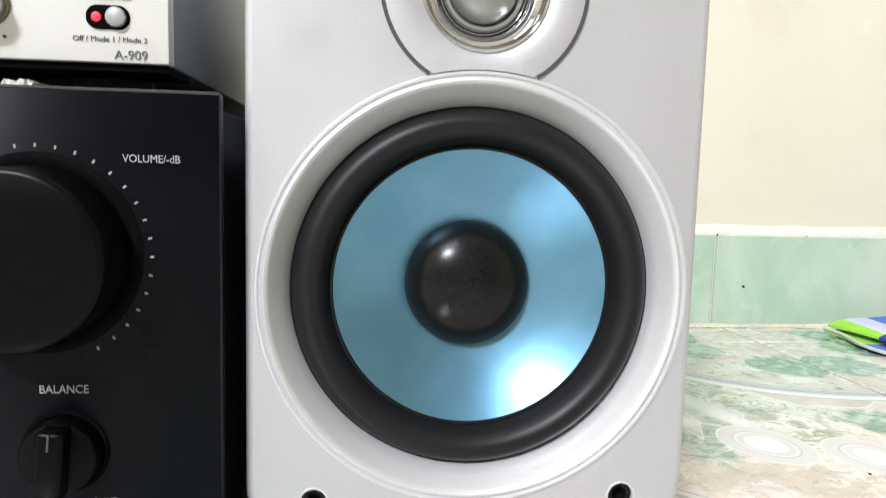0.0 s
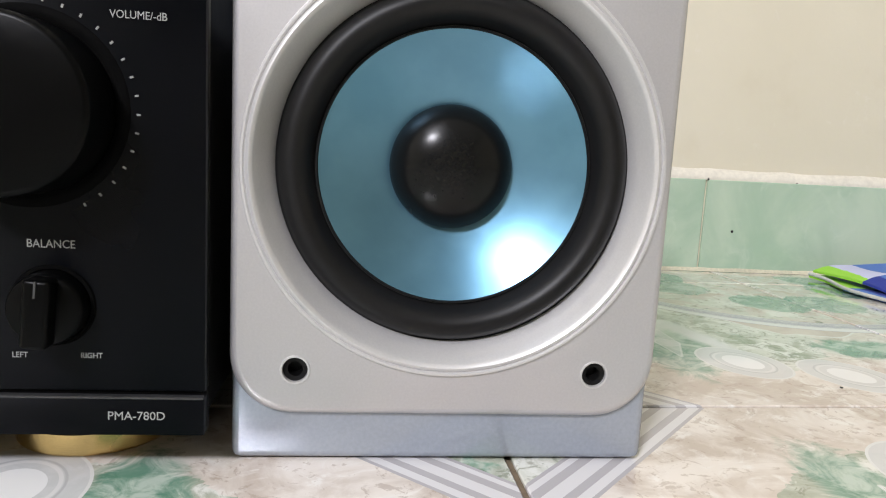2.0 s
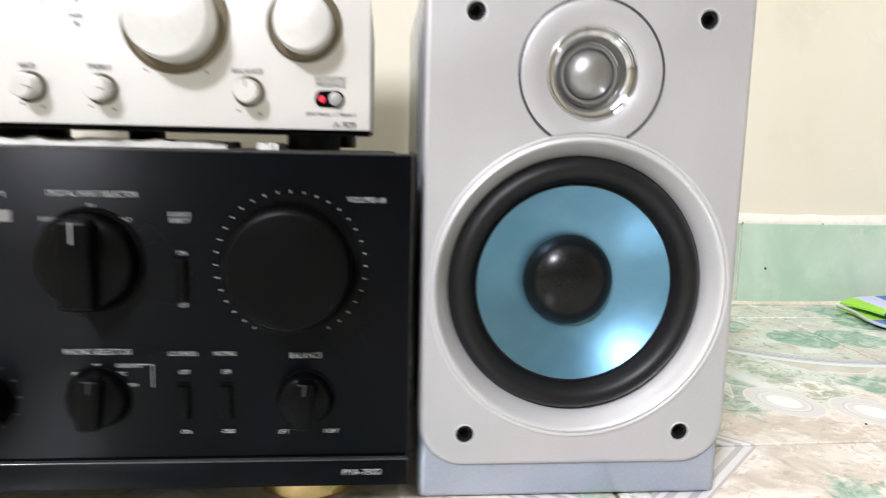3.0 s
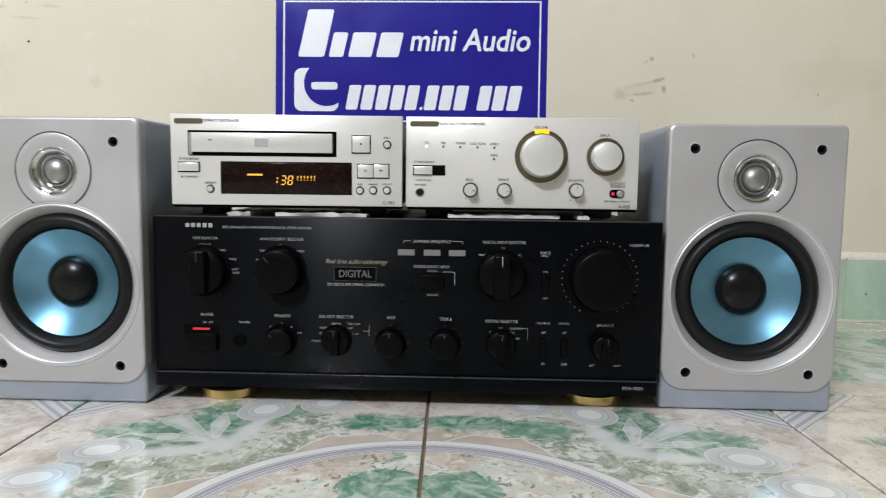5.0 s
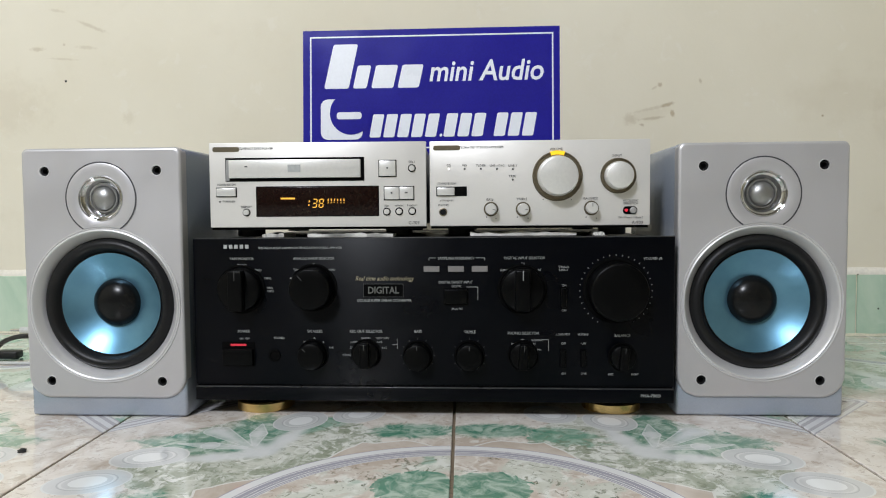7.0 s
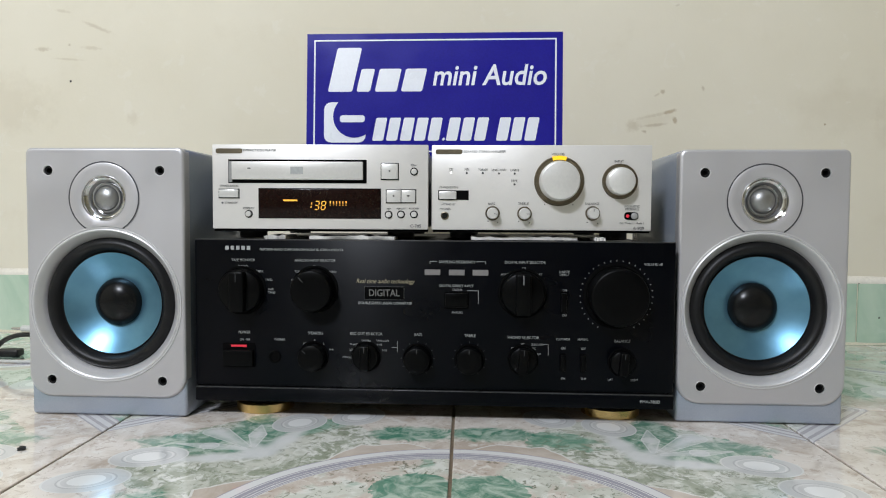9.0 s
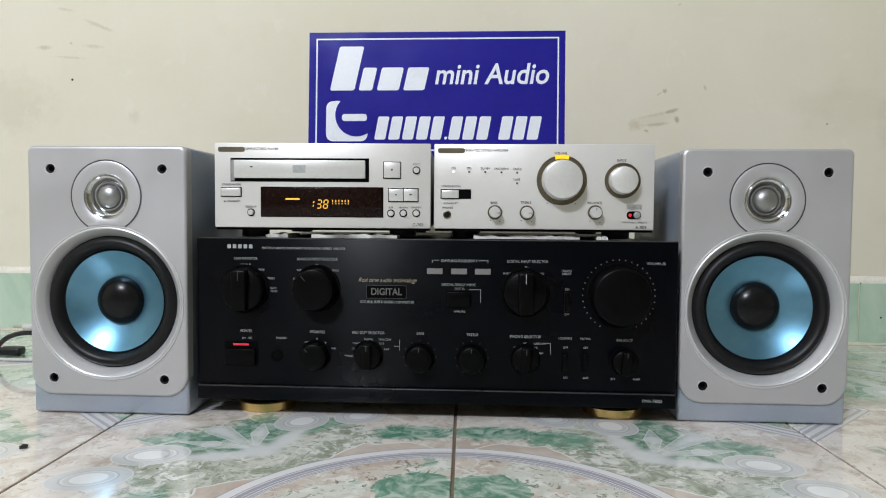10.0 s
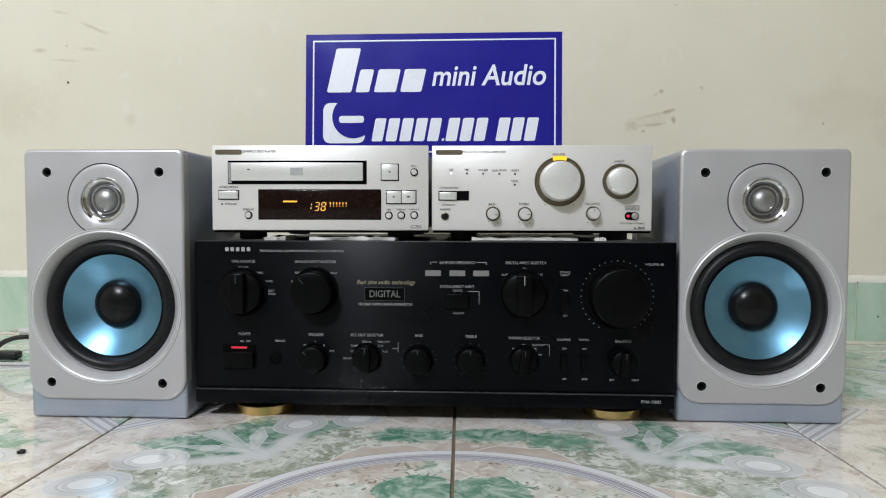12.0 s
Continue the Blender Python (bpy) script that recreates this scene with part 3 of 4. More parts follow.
def round_knob(parent, cx, cz, r, depth, mark=0.0, tip=True):
    """Turned knob with a bevelled face, a recessed skirt and a small pointer line."""
    part("knob_well", lathe([(r * 1.16, -0.0001), (r * 1.13, -0.0007), (r * 1.05, -0.0008), (r * 0.98, 0.0001)], cx, cz, 48), SEAM, parent)
    k = part("knob", lathe([(r, 0.0002), (r, -depth * 0.25), (r * 0.985, -depth * 0.30), (r * 0.985, -depth + 0.0016), (r * 0.955, -depth + 0.0004), (r * 0.91, -depth), (r * 0.5, -depth - 0.0002), (0, -depth - 0.0002)], cx, cz, 64), KNOB, parent, "round black knob")
    if tip:
        a = radians(90 - mark)
        line = box(-0.0003, 0.0003, -depth - 0.0006, -depth + 0.0004, r * 0.55, r * 0.86)
        bmesh.ops.rotate(line, cent=(0, 0, 0), matrix=Matrix.Rotation(radians(mark), 3, "Y"), verts=line.verts[:])
        bmesh.ops.translate(line, vec=(cx, 0, cz), verts=line.verts[:])
        part("pointer", line, DIMINK, k)
    return k


def grip_knob(parent, cx, cz, r, depth, mark=0.0, tip=INK):
    """Round skirt with a raised bar to grip."""
    part("knob_well", lathe([(r * 1.14, -0.0001), (r * 1.11, -0.0008), (r * 1.03, -0.0008), (r * 0.98, 0.0001)], cx, cz, 48), SEAM, parent)
    k = part("knob", lathe([(r, 0.0002), (r, -depth * 0.40), (r * 0.96, -depth * 0.5), (r * 0.9, -depth * 0.54), (0, -depth * 0.56)], cx, cz, 56), KNOB, parent, "black selector knob")
    ridge = box(-r * 0.34, r * 0.34, -depth, -depth * 0.4, -r * 0.93, r * 0.93, min(0.0018, r * 0.12), 3)
    bmesh.ops.rotate(ridge, cent=(0, 0, 0), matrix=Matrix.Rotation(radians(mark), 3, "Y"), verts=ridge.verts[:])
    bmesh.ops.translate(ridge, vec=(cx, 0, cz), verts=ridge.verts[:])
    part("grip", ridge, KNOB, k)
    line = box(-0.0003, 0.0003, -depth - 0.0003, -depth + 0.0004, r * 0.46, r * 0.90)
    bmesh.ops.rotate(line, cent=(0, 0, 0), matrix=Matrix.Rotation(radians(mark), 3, "Y"), verts=line.verts[:])
    bmesh.ops.translate(line, vec=(cx, 0, cz), verts=line.verts[:])
    part("pointer", line, tip, k)
    return k


grip_knob(amp, -0.1728, 0.1178, 0.0198, 0.0185, 0, DIMINK)
round_knob(amp, -0.1057, 0.1192, 0.0188, 0.0180, -40)
grip_knob(amp, 0.0828, 0.1178, 0.0196, 0.0185, 0)
round_knob(amp, 0.1656, 0.1165, 0.0255, 0.0205, -30, tip=False)
round_knob(amp, -0.1070, 0.0578, 0.0122, 0.0125, -45)
grip_knob(amp, -0.0585, 0.0585, 0.0122, 0.0135, 0, DIMINK)
round_knob(amp, -0.0112, 0.0572, 0.0120, 0.0125, 0)
round_knob(amp, 0.0356, 0.0575, 0.0120, 0.0125, 0)
grip_knob(amp, 0.0835, 0.0580, 0.0122, 0.0135, 5, DIMINK)
grip_knob(amp, 0.1715, 0.0570, 0.0112, 0.0135, 5, DIMINK)
for cx, cz, r, n, step, wide, tall, ink in ((0.1656, 0.1160, 0.0318, 31, 10, 0.0006, 0.0011, TICKINK), (-0.0112, 0.0575, 0.0150, 11, 30, 0.0005, 0.0017, DIMINK), (0.0356, 0.0578, 0.0150, 11, 30, 0.0005, 0.0017, DIMINK)):
    tick = bpy.data.meshes.new("scale_tick")
    shape = box(-wide / 2, wide / 2, -0.0003, 0.0002, -tall / 2, tall / 2)
    shape.to_mesh(tick)
    shape.free()
    tick.materials.append(ink)
    for i in range(n):
        a = radians(240 - step * i)
        d = new("scale_tick", tick)
        d.parent = amp
        d.matrix_local = pose(cx + r * math.cos(a), 0.0, cz + r * math.sin(a), 0, 90 - math.degrees(a), 0)
# power switch, sockets, windows and slides
part("power_frame", box(-0.1915, -0.1612, -0.0005, 0.0004, 0.0470, 0.0690), SEAM, amp)
part("power_button", box(-0.1904, -0.1625, -0.0042, 0.0002, 0.0482, 0.0628, 0.0006, 2), KNOB, amp, "black oblong power button")
part("power_lamp", box(-0.1836, -0.1690, -0.0011, 0.0002, 0.0656, 0.0674), RED, amp, "lit red power lamp")
part("headphone_socket", lathe([(0.0058, 0.0001), (0.0056, -0.0010), (0.0042, -0.0012), (0.0034, -0.0004), (0, -0.0003)], -0.1430, 0.0566, 32), SEAM, amp, "black headphone socket")
for x in (0.0018, 0.0237, 0.0450):
    w = part("indicator_window", box(x - 0.0071, x + 0.0071, -0.0006, 0.0004, 0.1333, 0.1384, 0.0002, 1), WINDOWLET, amp, "grey indicator window")
part("direct_button", box(0.0136, 0.0338, -0.0030, 0.0002, 0.1046, 0.1172, 0.0005, 2), KNOB, amp, "black push button")
part("direct_frame", box(0.0126, 0.0348, -0.0005, 0.0004, 0.1036, 0.1182), SEAM, amp)
for x, z0, z1 in ((0.1197, 0.1005, 0.1195), (0.1192, 0.0475, 0.0640), (0.1373, 0.0475, 0.0640)):
    part("switch_slot", box(x - 0.0027, x + 0.0027, -0.0005, 0.0004, z0, z1), SEAM, amp)
    part("switch_key", box(x - 0.0022, x + 0.0022, -0.0032, 0.0002, z0 + 0.0008, z1 - 0.0012, 0.0004, 2), KNOB, amp, "slim black switch")
for i in range(5):
    bar(-0.1884 + 0.0050 * i, -0.1852 + 0.0050 * i, 0.1548, 0.1584, INK, amp, name="maker_mark")
for body, x, z, size in (
    ("PRECISION AUDIO COMPONENT/INTEGRATED STEREO AMPLIFIER", -0.1178, 0.1552, 0.0032), ("TAPE MONITOR", -0.1717, 0.1454, 0.0038), ("SOURCE", -0.1717, 0.1398, 0.0030), ("TAPE1", -0.1566, 0.1352, 0.0030),
    ("TAPE2", -0.1480, 0.1275, 0.0030), ("DAT/", -0.1460, 0.1188, 0.0030), ("TAPE3", -0.1455, 0.1158, 0.0030), ("ANALOG INPUT SELECTOR", -0.1052, 0.1455, 0.0038), ("CD", -0.1057, 0.1399, 0.0030),
    ("TUNER", -0.1203, 0.1353, 0.0030), ("PHONO", -0.0900, 0.1353, 0.0030), ("AUX", -0.1253, 0.1276, 0.0030), ("DOUBLE SUPER LINEAR CONVERTER", -0.0412, 0.1073, 0.0037),
    ("SAMPLING FREQUENCY", 0.0239, 0.1453, 0.0038), ("32kHz", 0.0022, 0.1355, 0.0030), ("44kHz", 0.0239, 0.1356, 0.0030), ("48kHz", 0.0450, 0.1356, 0.0030), ("DIGITAL DIRECT INPUT", 0.0234, 0.1238, 0.0036),
    ("DIGITAL", 0.0244, 0.1202, 0.0030), ("ANALOG", 0.0244, 0.0997, 0.0030), ("DIGITAL INPUT SELECTOR", 0.0848, 0.1454, 0.0038), ("AUX/DBS", 0.0682, 0.1346, 0.0030), ("TU", 0.0838, 0.1403, 0.0030), ("DAT", 0.0974, 0.1347, 0.0030),
    ("SOURCE", 0.1196, 0.1373, 0.0030), ("DIRECT", 0.1196, 0.1347, 0.0030), ("ON", 0.1201, 0.1209, 0.0030), ("OFF", 0.1201, 0.0984, 0.0030), ("VOLUME/-dB", 0.1977, 0.1446, 0.0036),
    ("POWER", -0.1712, 0.0789, 0.0040), ("ON   OFF", -0.1707, 0.0722, 0.0028), ("PHONES", -0.1384, 0.0728, 0.0032), ("SPEAKERS", -0.1052, 0.0790, 0.0040), ("OFF", -0.1147, 0.0692, 0.0028), ("A", -0.1057, 0.0728, 0.0028), ("B", -0.0976, 0.0693, 0.0028),
    ("A+B", -0.0905, 0.0642, 0.0028), ("REC OUT SELECTOR", -0.0583, 0.0791, 0.0040), ("DIGITAL", -0.0583, 0.0729, 0.0028), ("TUNER", -0.0694, 0.0693, 0.0028), ("CD", -0.0719, 0.0642, 0.0028), ("PHONO", -0.0759, 0.0575, 0.0028),
    ("TAPE COPY", -0.0432, 0.0730, 0.0028), ("2-1/3", -0.0462, 0.0694, 0.0028), ("3-1/2", -0.0417, 0.0643, 0.0028), ("BASS", -0.0109, 0.0792, 0.0040), ("TREBLE", 0.0360, 0.0788, 0.0040), ("PHONO SELECTOR", 0.0838, 0.0778, 0.0040),
    ("MC", 0.0833, 0.0717, 0.0028), ("MM", 0.0748, 0.0681, 0.0028), ("SUBSONIC", 0.0964, 0.0717, 0.0028), ("MC", 0.0934, 0.0681, 0.0028), ("MM", 0.0979, 0.0630, 0.0028), ("LOUDNESS", 0.1191, 0.0769, 0.0030), ("MUTING", 0.1368, 0.0769, 0.0030),
    ("OFF", 0.1196, 0.0687, 0.0030), ("OFF", 0.1373, 0.0687, 0.0030), ("ON", 0.1196, 0.0415, 0.0030), ("-20dB", 0.1373, 0.0416, 0.0030), ("BALANCE", 0.1715, 0.0760, 0.0040), ("LEFT", 0.1615, 0.0411, 0.0028), ("RIGHT", 0.1826, 0.0412, 0.0028)):
    lettering(body, x, z, size * 0.90, INK, amp, stretch=0.90)
lettering("PMA-780D", 0.1963, 0.0222, 0.0039, INK, amp, y=-0.0020)
lettering("Real time audio technology", -0.0412, 0.1272, 0.0056, GOLDINK, amp, shear=0.35, stretch=0.86)
part("emblem_plate", box(-0.0600, -0.0240, -0.0004, 0.0003, 0.1106, 0.1224, 0.0002, 1), SEAM, amp, "dark grey emblem plate")
for x0, x1, z0, z1 in ((-0.0602, -0.0238, 0.1222, 0.1225), (-0.0602, -0.0238, 0.1105, 0.1108), (-0.0602, -0.0599, 0.1108, 0.1222), (-0.0241, -0.0238, 0.1108, 0.1222)):
    bar(x0, x1, z0, z1, DIMINK, amp, y=-0.0007, name="emblem_line")
lettering("DIGITAL", -0.0420, 0.1165, 0.0088, EMBLEM, amp, y=-0.0008, stretch=0.86, bold=0.00008)
for x0, x1, z0, z1 in ((-0.0005, 0.0055, 0.1456, 0.1460), (0.0415, 0.0495, 0.1456, 0.1460), (-0.0007, -0.0003, 0.1436, 0.1460), (0.0493, 0.0497, 0.1436, 0.1460), (0.0330, 0.0430, 0.1194, 0.1198), (0.0430, 0.0434, 0.1080, 0.1198),
                       (-0.0350, -0.0300, 0.0670, 0.0673), (-0.0300, -0.0297, 0.0632, 0.0729), (0.1000, 0.1060, 0.0720, 0.0723), (0.1060, 0.1063, 0.0620, 0.0722)):
    bar(x0, x1, z0, z1, INK, amp, name="printed_line")

# ---- silver compact disc player ----
FOOT = TOP + 0.0003
CW, CH = 0.1992, 0.0775
BASE = 0.0092


def small_unit(name, label, category, x, y, turn, depth):
    u = thing(name, label, category, x, y, FOOT, turn, group="pair of small silver units")
    part("case", box(-CW / 2 + 0.002, CW / 2 - 0.002, 0.004, depth, BASE + 0.001, BASE + CH - 0.001, 0.0015, 2), STEEL, u, "grey painted steel case")
    part("front_panel", box(-CW / 2, CW / 2, 0.0, 0.0062, BASE, BASE + CH, 0.0008, 2), PLATE, u, "champagne silver front panel")
    part("lower_edge", box(-CW / 2 + 0.001, CW / 2 - 0.001, 0.002, 0.030, BASE - 0.0022, BASE), SEAM, u, "dark underside edge")
    for fx in (-CW / 2 + 0.028, CW / 2 - 0.028):
        for fy in (0.035, depth - 0.04):
            part("foot", turned([(0, 0), (0.0120, 0), (0.0130, 0.0008), (0.0130, BASE), (0, BASE)], fx, fy, 32), RUBBER, u, "black rubber foot")
    # maker's mark as a plain dark oblong
    bar(-CW / 2 + 0.0035, -CW / 2 + 0.0280, BASE + CH - 0.0082, BASE + CH - 0.0038, BRONZE, u, name="maker_mark", round_by=0.0016)
    return u


def key(parent, x0, x1, z0, z1, proud=0.0022, material=None, name="button"):
    part("button_well", box(x0 - 0.0008, x1 + 0.0008, -0.0002, 0.0006, z0 - 0.0009, z1 + 0.0008), SEAM, parent)
    return part(name, box(x0, x1, -proud, 0.0004, z0, z1, 0.0005, 2), material or BUTTON, parent, "champagne silver button")


def stud(parent, cx, cz, r=0.0026, proud=0.0025):
    part("button_well", lathe([(r * 1.42, 0.0002), (r * 1.36, -0.0004), (r * 1.0, -0.0002)], cx, cz, 24), SEAM, parent)
    return part("round_button", lathe([(r, 0.0002), (r, -proud + 0.0005), (r * 0.85, -proud), (0, -proud)], cx, cz, 24), BUTTON, parent, "small round silver button")


cd = small_unit("cd_player", "small champagne silver compact disc player, lit amber display", "disc player", -0.1030, 0.0098, 2.0, 0.275)
tray = part("tray_recess", box(-0.0846, 0.0431, -0.0003, 0.0006, 0.0513, 0.0729), SEAM, cd, "dark tray opening")
part("tray_shade", box(-0.0840, -0.0809, -0.0006, 0.0006, 0.0521, 0.0712), STEEL, cd)
part("tray_front", box(-0.0809, 0.0399, -0.0030, 0.0006, 0.0544, 0.0709, 0.0007), BUTTON, cd, "champagne silver disc tray front")
bar(-0.0265, -0.0150, 0.0596, 0.0662, INK, cd, y=-0.0034, name="disc_mark")
bar(-0.0659, -0.0633, 0.0642, 0.0652, BLACKINK, cd, y=-0.0033)
part("display_frame", box(-0.0568, 0.0563, -0.0003, 0.0006, 0.0189, 0.0467), SEAM, cd)
window = part("display_window", box(-0.0560, 0.0555, -0.0008, 0.0006, 0.0196, 0.0459, 0.0004), SMOKE, cd, "smoked dark display window")
SEGMENTS = {"1": "bc", "3": "abcdg", "8": "abcdefg"}


def digit(figure, cx, cz, wide, tall):
    """One leaning figure of lit bars."""
    t, h, w = 0.0008, tall / 2, wide / 2
    spots = {"a": (-w + t, w - t, h - t, h), "g": (-w + t, w - t, -t / 2, t / 2), "d": (-w + t, w - t, -h, -h + t), "f": (-w, -w + t, t, h - t), "b": (w - t, w, t, h - t), "e": (-w, -w + t, -h + t, -t), "c": (w - t, w, -h + t, -t)}
    for k in SEGMENTS[figure]:
        u0, u1, v0, v1 = spots[k]
        lean = 0.14
        bar(cx + u0 + lean * v0, cx + u1 + lean * v0, cz + v0, cz + v1, AMBER, window, y=-0.0012, name="display_segment", slant=lean)


digit("1", -0.0092, 0.0312, 0.0036, 0.0066)
digit("3", -0.0026, 0.0310, 0.0044, 0.0082)
digit("8", 0.0034, 0.0310, 0.0044, 0.0082)
for u0, u1, v0, v1 in ((-0.0337, -0.0208, 0.0348, 0.0363),):
    bar(u0, u1, v0, v1, AMBER, window, y=-0.0012, name="display_bar")
x0, z0 = 0.0093, 0.0336
for i in range(6):
    bar(x0 + i * 0.0029, x0 + i * 0.0029 + 0.0009, z0 - 0.0008, z0 + 0.0014, AMBER, window, y=-0.0012, name="display_bar")
    bar(x0 + i * 0.0029, x0 + i * 0.0029 + 0.0009, z0 - 0.0026, z0 - 0.0019, AMBER, window, y=-0.0012, name="display_bar")
key(cd, 0.0568, 0.0718, 0.0554, 0.0693)
key(cd, 0.0615, 0.0747, 0.0341, 0.0451)
key(cd, 0.0752, 0.0879, 0.0342, 0.0453)
key(cd, -0.0929, -0.0752, 0.0380, 0.0452)
for x, z in ((-0.0659, 0.0230), (0.0633, 0.0229), (0.0747, 0.0231), (0.0866, 0.0232), (0.0866, 0.0623)):
    stud(cd, x, z)
for body, x, z, size in (("COMPACT DISC PLAYER", -0.0565, 0.0813, 0.0030), ("STAND-BY/ON", -0.0840, 0.0485, 0.0026), ("STAND-BY", -0.0820, 0.0331, 0.0024), ("DISPLAY", -0.0659, 0.0281, 0.0027), ("ON-1", 0.0866, 0.0680, 0.0026),
                         ("C-705", 0.0882, 0.0124, 0.0040), ("REP", 0.0633, 0.0281, 0.0024), ("MEMORY", 0.0747, 0.0282, 0.0021), ("RANDOM", 0.0866, 0.0284, 0.0021)):
    lettering(body, x, z, size, BLACKINK, cd)
for x, z in ((0.0643, 0.0626), (0.0680, 0.0400)):
    bar(x - 0.0007, x + 0.0007, z - 0.0007, z + 0.0007, BLACKINK, cd, y=-0.0027)
x, z = 0.0814, 0.0401
bar(x - 0.0012, x + 0.0012, z - 0.0006, z + 0.0006, BLACKINK, cd, y=-0.0027)
x, z = -0.0903, 0.0330
part("standby_lamp", lathe([(0.0009, 0.0002), (0.0008, -0.0004), (0, -0.0004)], x, z, 12), BLACKINK, cd)

# ---- small silver amplifier ----
mini = small_unit("mini_amplifier", "small champagne silver stereo amplifier with round knobs", "amplifier", 0.0990, 0.0165, 0.0, 0.275)


def silver_knob(parent, cx, cz, r, depth, ring, pointer=None):
    part("knob_ring", lathe([(ring, 0.0002), (ring, -0.0012), (ring - 0.0006, -0.0018), (ring * 0.955, -0.0018), (ring * 0.94, -0.0008), (r * 1.03, -0.0008)], cx, cz, 64), BRONZE, parent, "dark bronze ring")
    k = part("knob", lathe([(r * 1.06, 0.0), (r * 1.06, -depth * 0.45), (r, -depth * 0.55), (r, -depth + 0.0012), (r * 0.97, -depth + 0.0003), (r * 0.92, -depth), (0, -depth - 0.0002)], cx, cz, 64), BUTTON, parent, "champagne silver knob")
    if pointer is not None:
        line = box(-0.0002, 0.0002, -depth - 0.0005, -depth + 0.0004, r * 0.3, r * 0.85)
        bmesh.ops.rotate(line, cent=(0, 0, 0), matrix=Matrix.Rotation(radians(pointer), 3, "Y"), verts=line.verts[:])
        bmesh.ops.translate(line, vec=(cx, 0, cz), verts=line.verts[:])
        part("pointer", line, BLACKINK, k)
    return k


vx, vz = 0.0166, 0.0540
silver_knob(mini, vx, vz, 0.0172, 0.0160, 0.0226)
bit = bmesh.new()
for i in range(10):
    a0, a1 = radians(107 - 3.4 * i), radians(107 - 3.4 * (i + 1))
    quad = [(r * math.cos(a), r * math.sin(a)) for a, r in ((a0, 0.0194), (a1, 0.0194), (a1, 0.0229), (a0, 0.0229))]
    front = [bit.verts.new((vx + p, -0.0024, vz + q)) for p, q in quad]
    back = [bit.verts.new((vx + p, 0.0002, vz + q)) for p, q in quad]
    bit.faces.new(front), bit.faces.new(back)
    for k in range(4):
        bit.faces.new((front[k], front[(k + 1) % 4], back[(k + 1) % 4], back[k]))
part("volume_lamp", bit, YELLOW, mini, "lit yellow volume marker")
x, z = 0.0711, 0.0539
silver_knob(mini, x, z, 0.0119, 0.0125, 0.0160)
for (x, z), p in (((-0.0436, 0.0245), 100), ((-0.0145, 0.0243), 95), ((0.0471, 0.0249), 0)):
    silver_knob(mini, x, z, 0.0050, 0.0095, 0.0066, p)
part("standby_well", box(-0.0935, -0.0655, -0.0003, 0.0006, 0.0366, 0.0454), SEAM, mini)
part("standby_button", box(-0.0925, -0.0767, -0.0026, 0.0004, 0.0374, 0.0444, 0.0005), BUTTON, mini, "champagne silver button")
x, z = -0.0874, 0.0221
part("headphone_socket", lathe([(0.0038, 0.0002), (0.0037, -0.0008), (0.0030, -0.0010), (0.0026, -0.0002)], x, z, 28), BRONZE, mini)
part("socket_bore", lathe([(0.0028, -0.0001), (0.0012, -0.0003), (0, -0.0003)], x, z, 24), DARK, mini)
x, z = 0.0818, 0.0227
well = box(x - 0.0064, x + 0.0064, -0.0006, 0.0006, z - 0.0036, z + 0.0036)
bmesh.ops.bevel(well, geom=[e for e in well.edges if abs(e.verts[0].co.y - e.verts[1].co.y) > 1e-4], offset=0.0034, segments=6, profile=0.5, affect="EDGES")
part("presence_well", well, SEAM, mini, "oval bronze bezel")
part("presence_lamp", lathe([(0.0016, -0.0004), (0.0013, -0.0012), (0, -0.0014)], x - 0.0034, z, 16), RED, mini, "lit red lamp")
part("presence_button", lathe([(0.0030, -0.0004), (0.0029, -0.0022), (0.0022, -0.0026), (0, -0.0027)], x + 0.0026, z, 24), STEEL, mini, "small round grey button")
for i, (x, z) in enumerate(((-0.0818, 0.0615), (-0.0675, 0.0614), (-0.0527, 0.0612), (-0.0380, 0.0610), (-0.0237, 0.0608), (-0.0237, 0.0511))):
    part("source_lamp", lathe([(0.0010, 0.0002), (0.0009, -0.0004), (0, -0.0005)], x, z, 12), WHITELED if i == 0 else BLACKINK, mini, "lit white lamp" if i == 0 else "")
for body, x, z, size in (("INTEGRATED STEREO AMPLIFIER", -0.0537, 0.0808, 0.0030), ("CD", -0.0818, 0.0646, 0.0028), ("MD", -0.0675, 0.0645, 0.0028), ("TUNER", -0.0527, 0.0643, 0.0028), ("LINE-1/DVD", -0.0380, 0.0641, 0.0026),
                         ("LINE-2", -0.0237, 0.0639, 0.0028), ("TAPE", -0.0242, 0.0542, 0.0028), ("STAND-BY/ON", -0.0838, 0.0481, 0.0026), ("STAND-BY", -0.0833, 0.0325, 0.0024), ("PHONES", -0.0869, 0.0284, 0.0026),
                         ("BASS", -0.0446, 0.0332, 0.0030), ("TREBLE", -0.0155, 0.0335, 0.0030), ("BALANCE", 0.0466, 0.0336, 0.0030), ("VOLUME", 0.0155, 0.0783, 0.0030), ("INPUT", 0.0701, 0.0719, 0.0030),
                         ("ACOUSTIC", 0.0823, 0.0313, 0.0028), ("PRESENCE", 0.0823, 0.0288, 0.0028), ("Off / Mode 1 / Mode 2", 0.0823, 0.0161, 0.0024), ("A-909", 0.0884, 0.0115, 0.0040)):
    lettering(body, x, z, size, BLACKINK, mini)
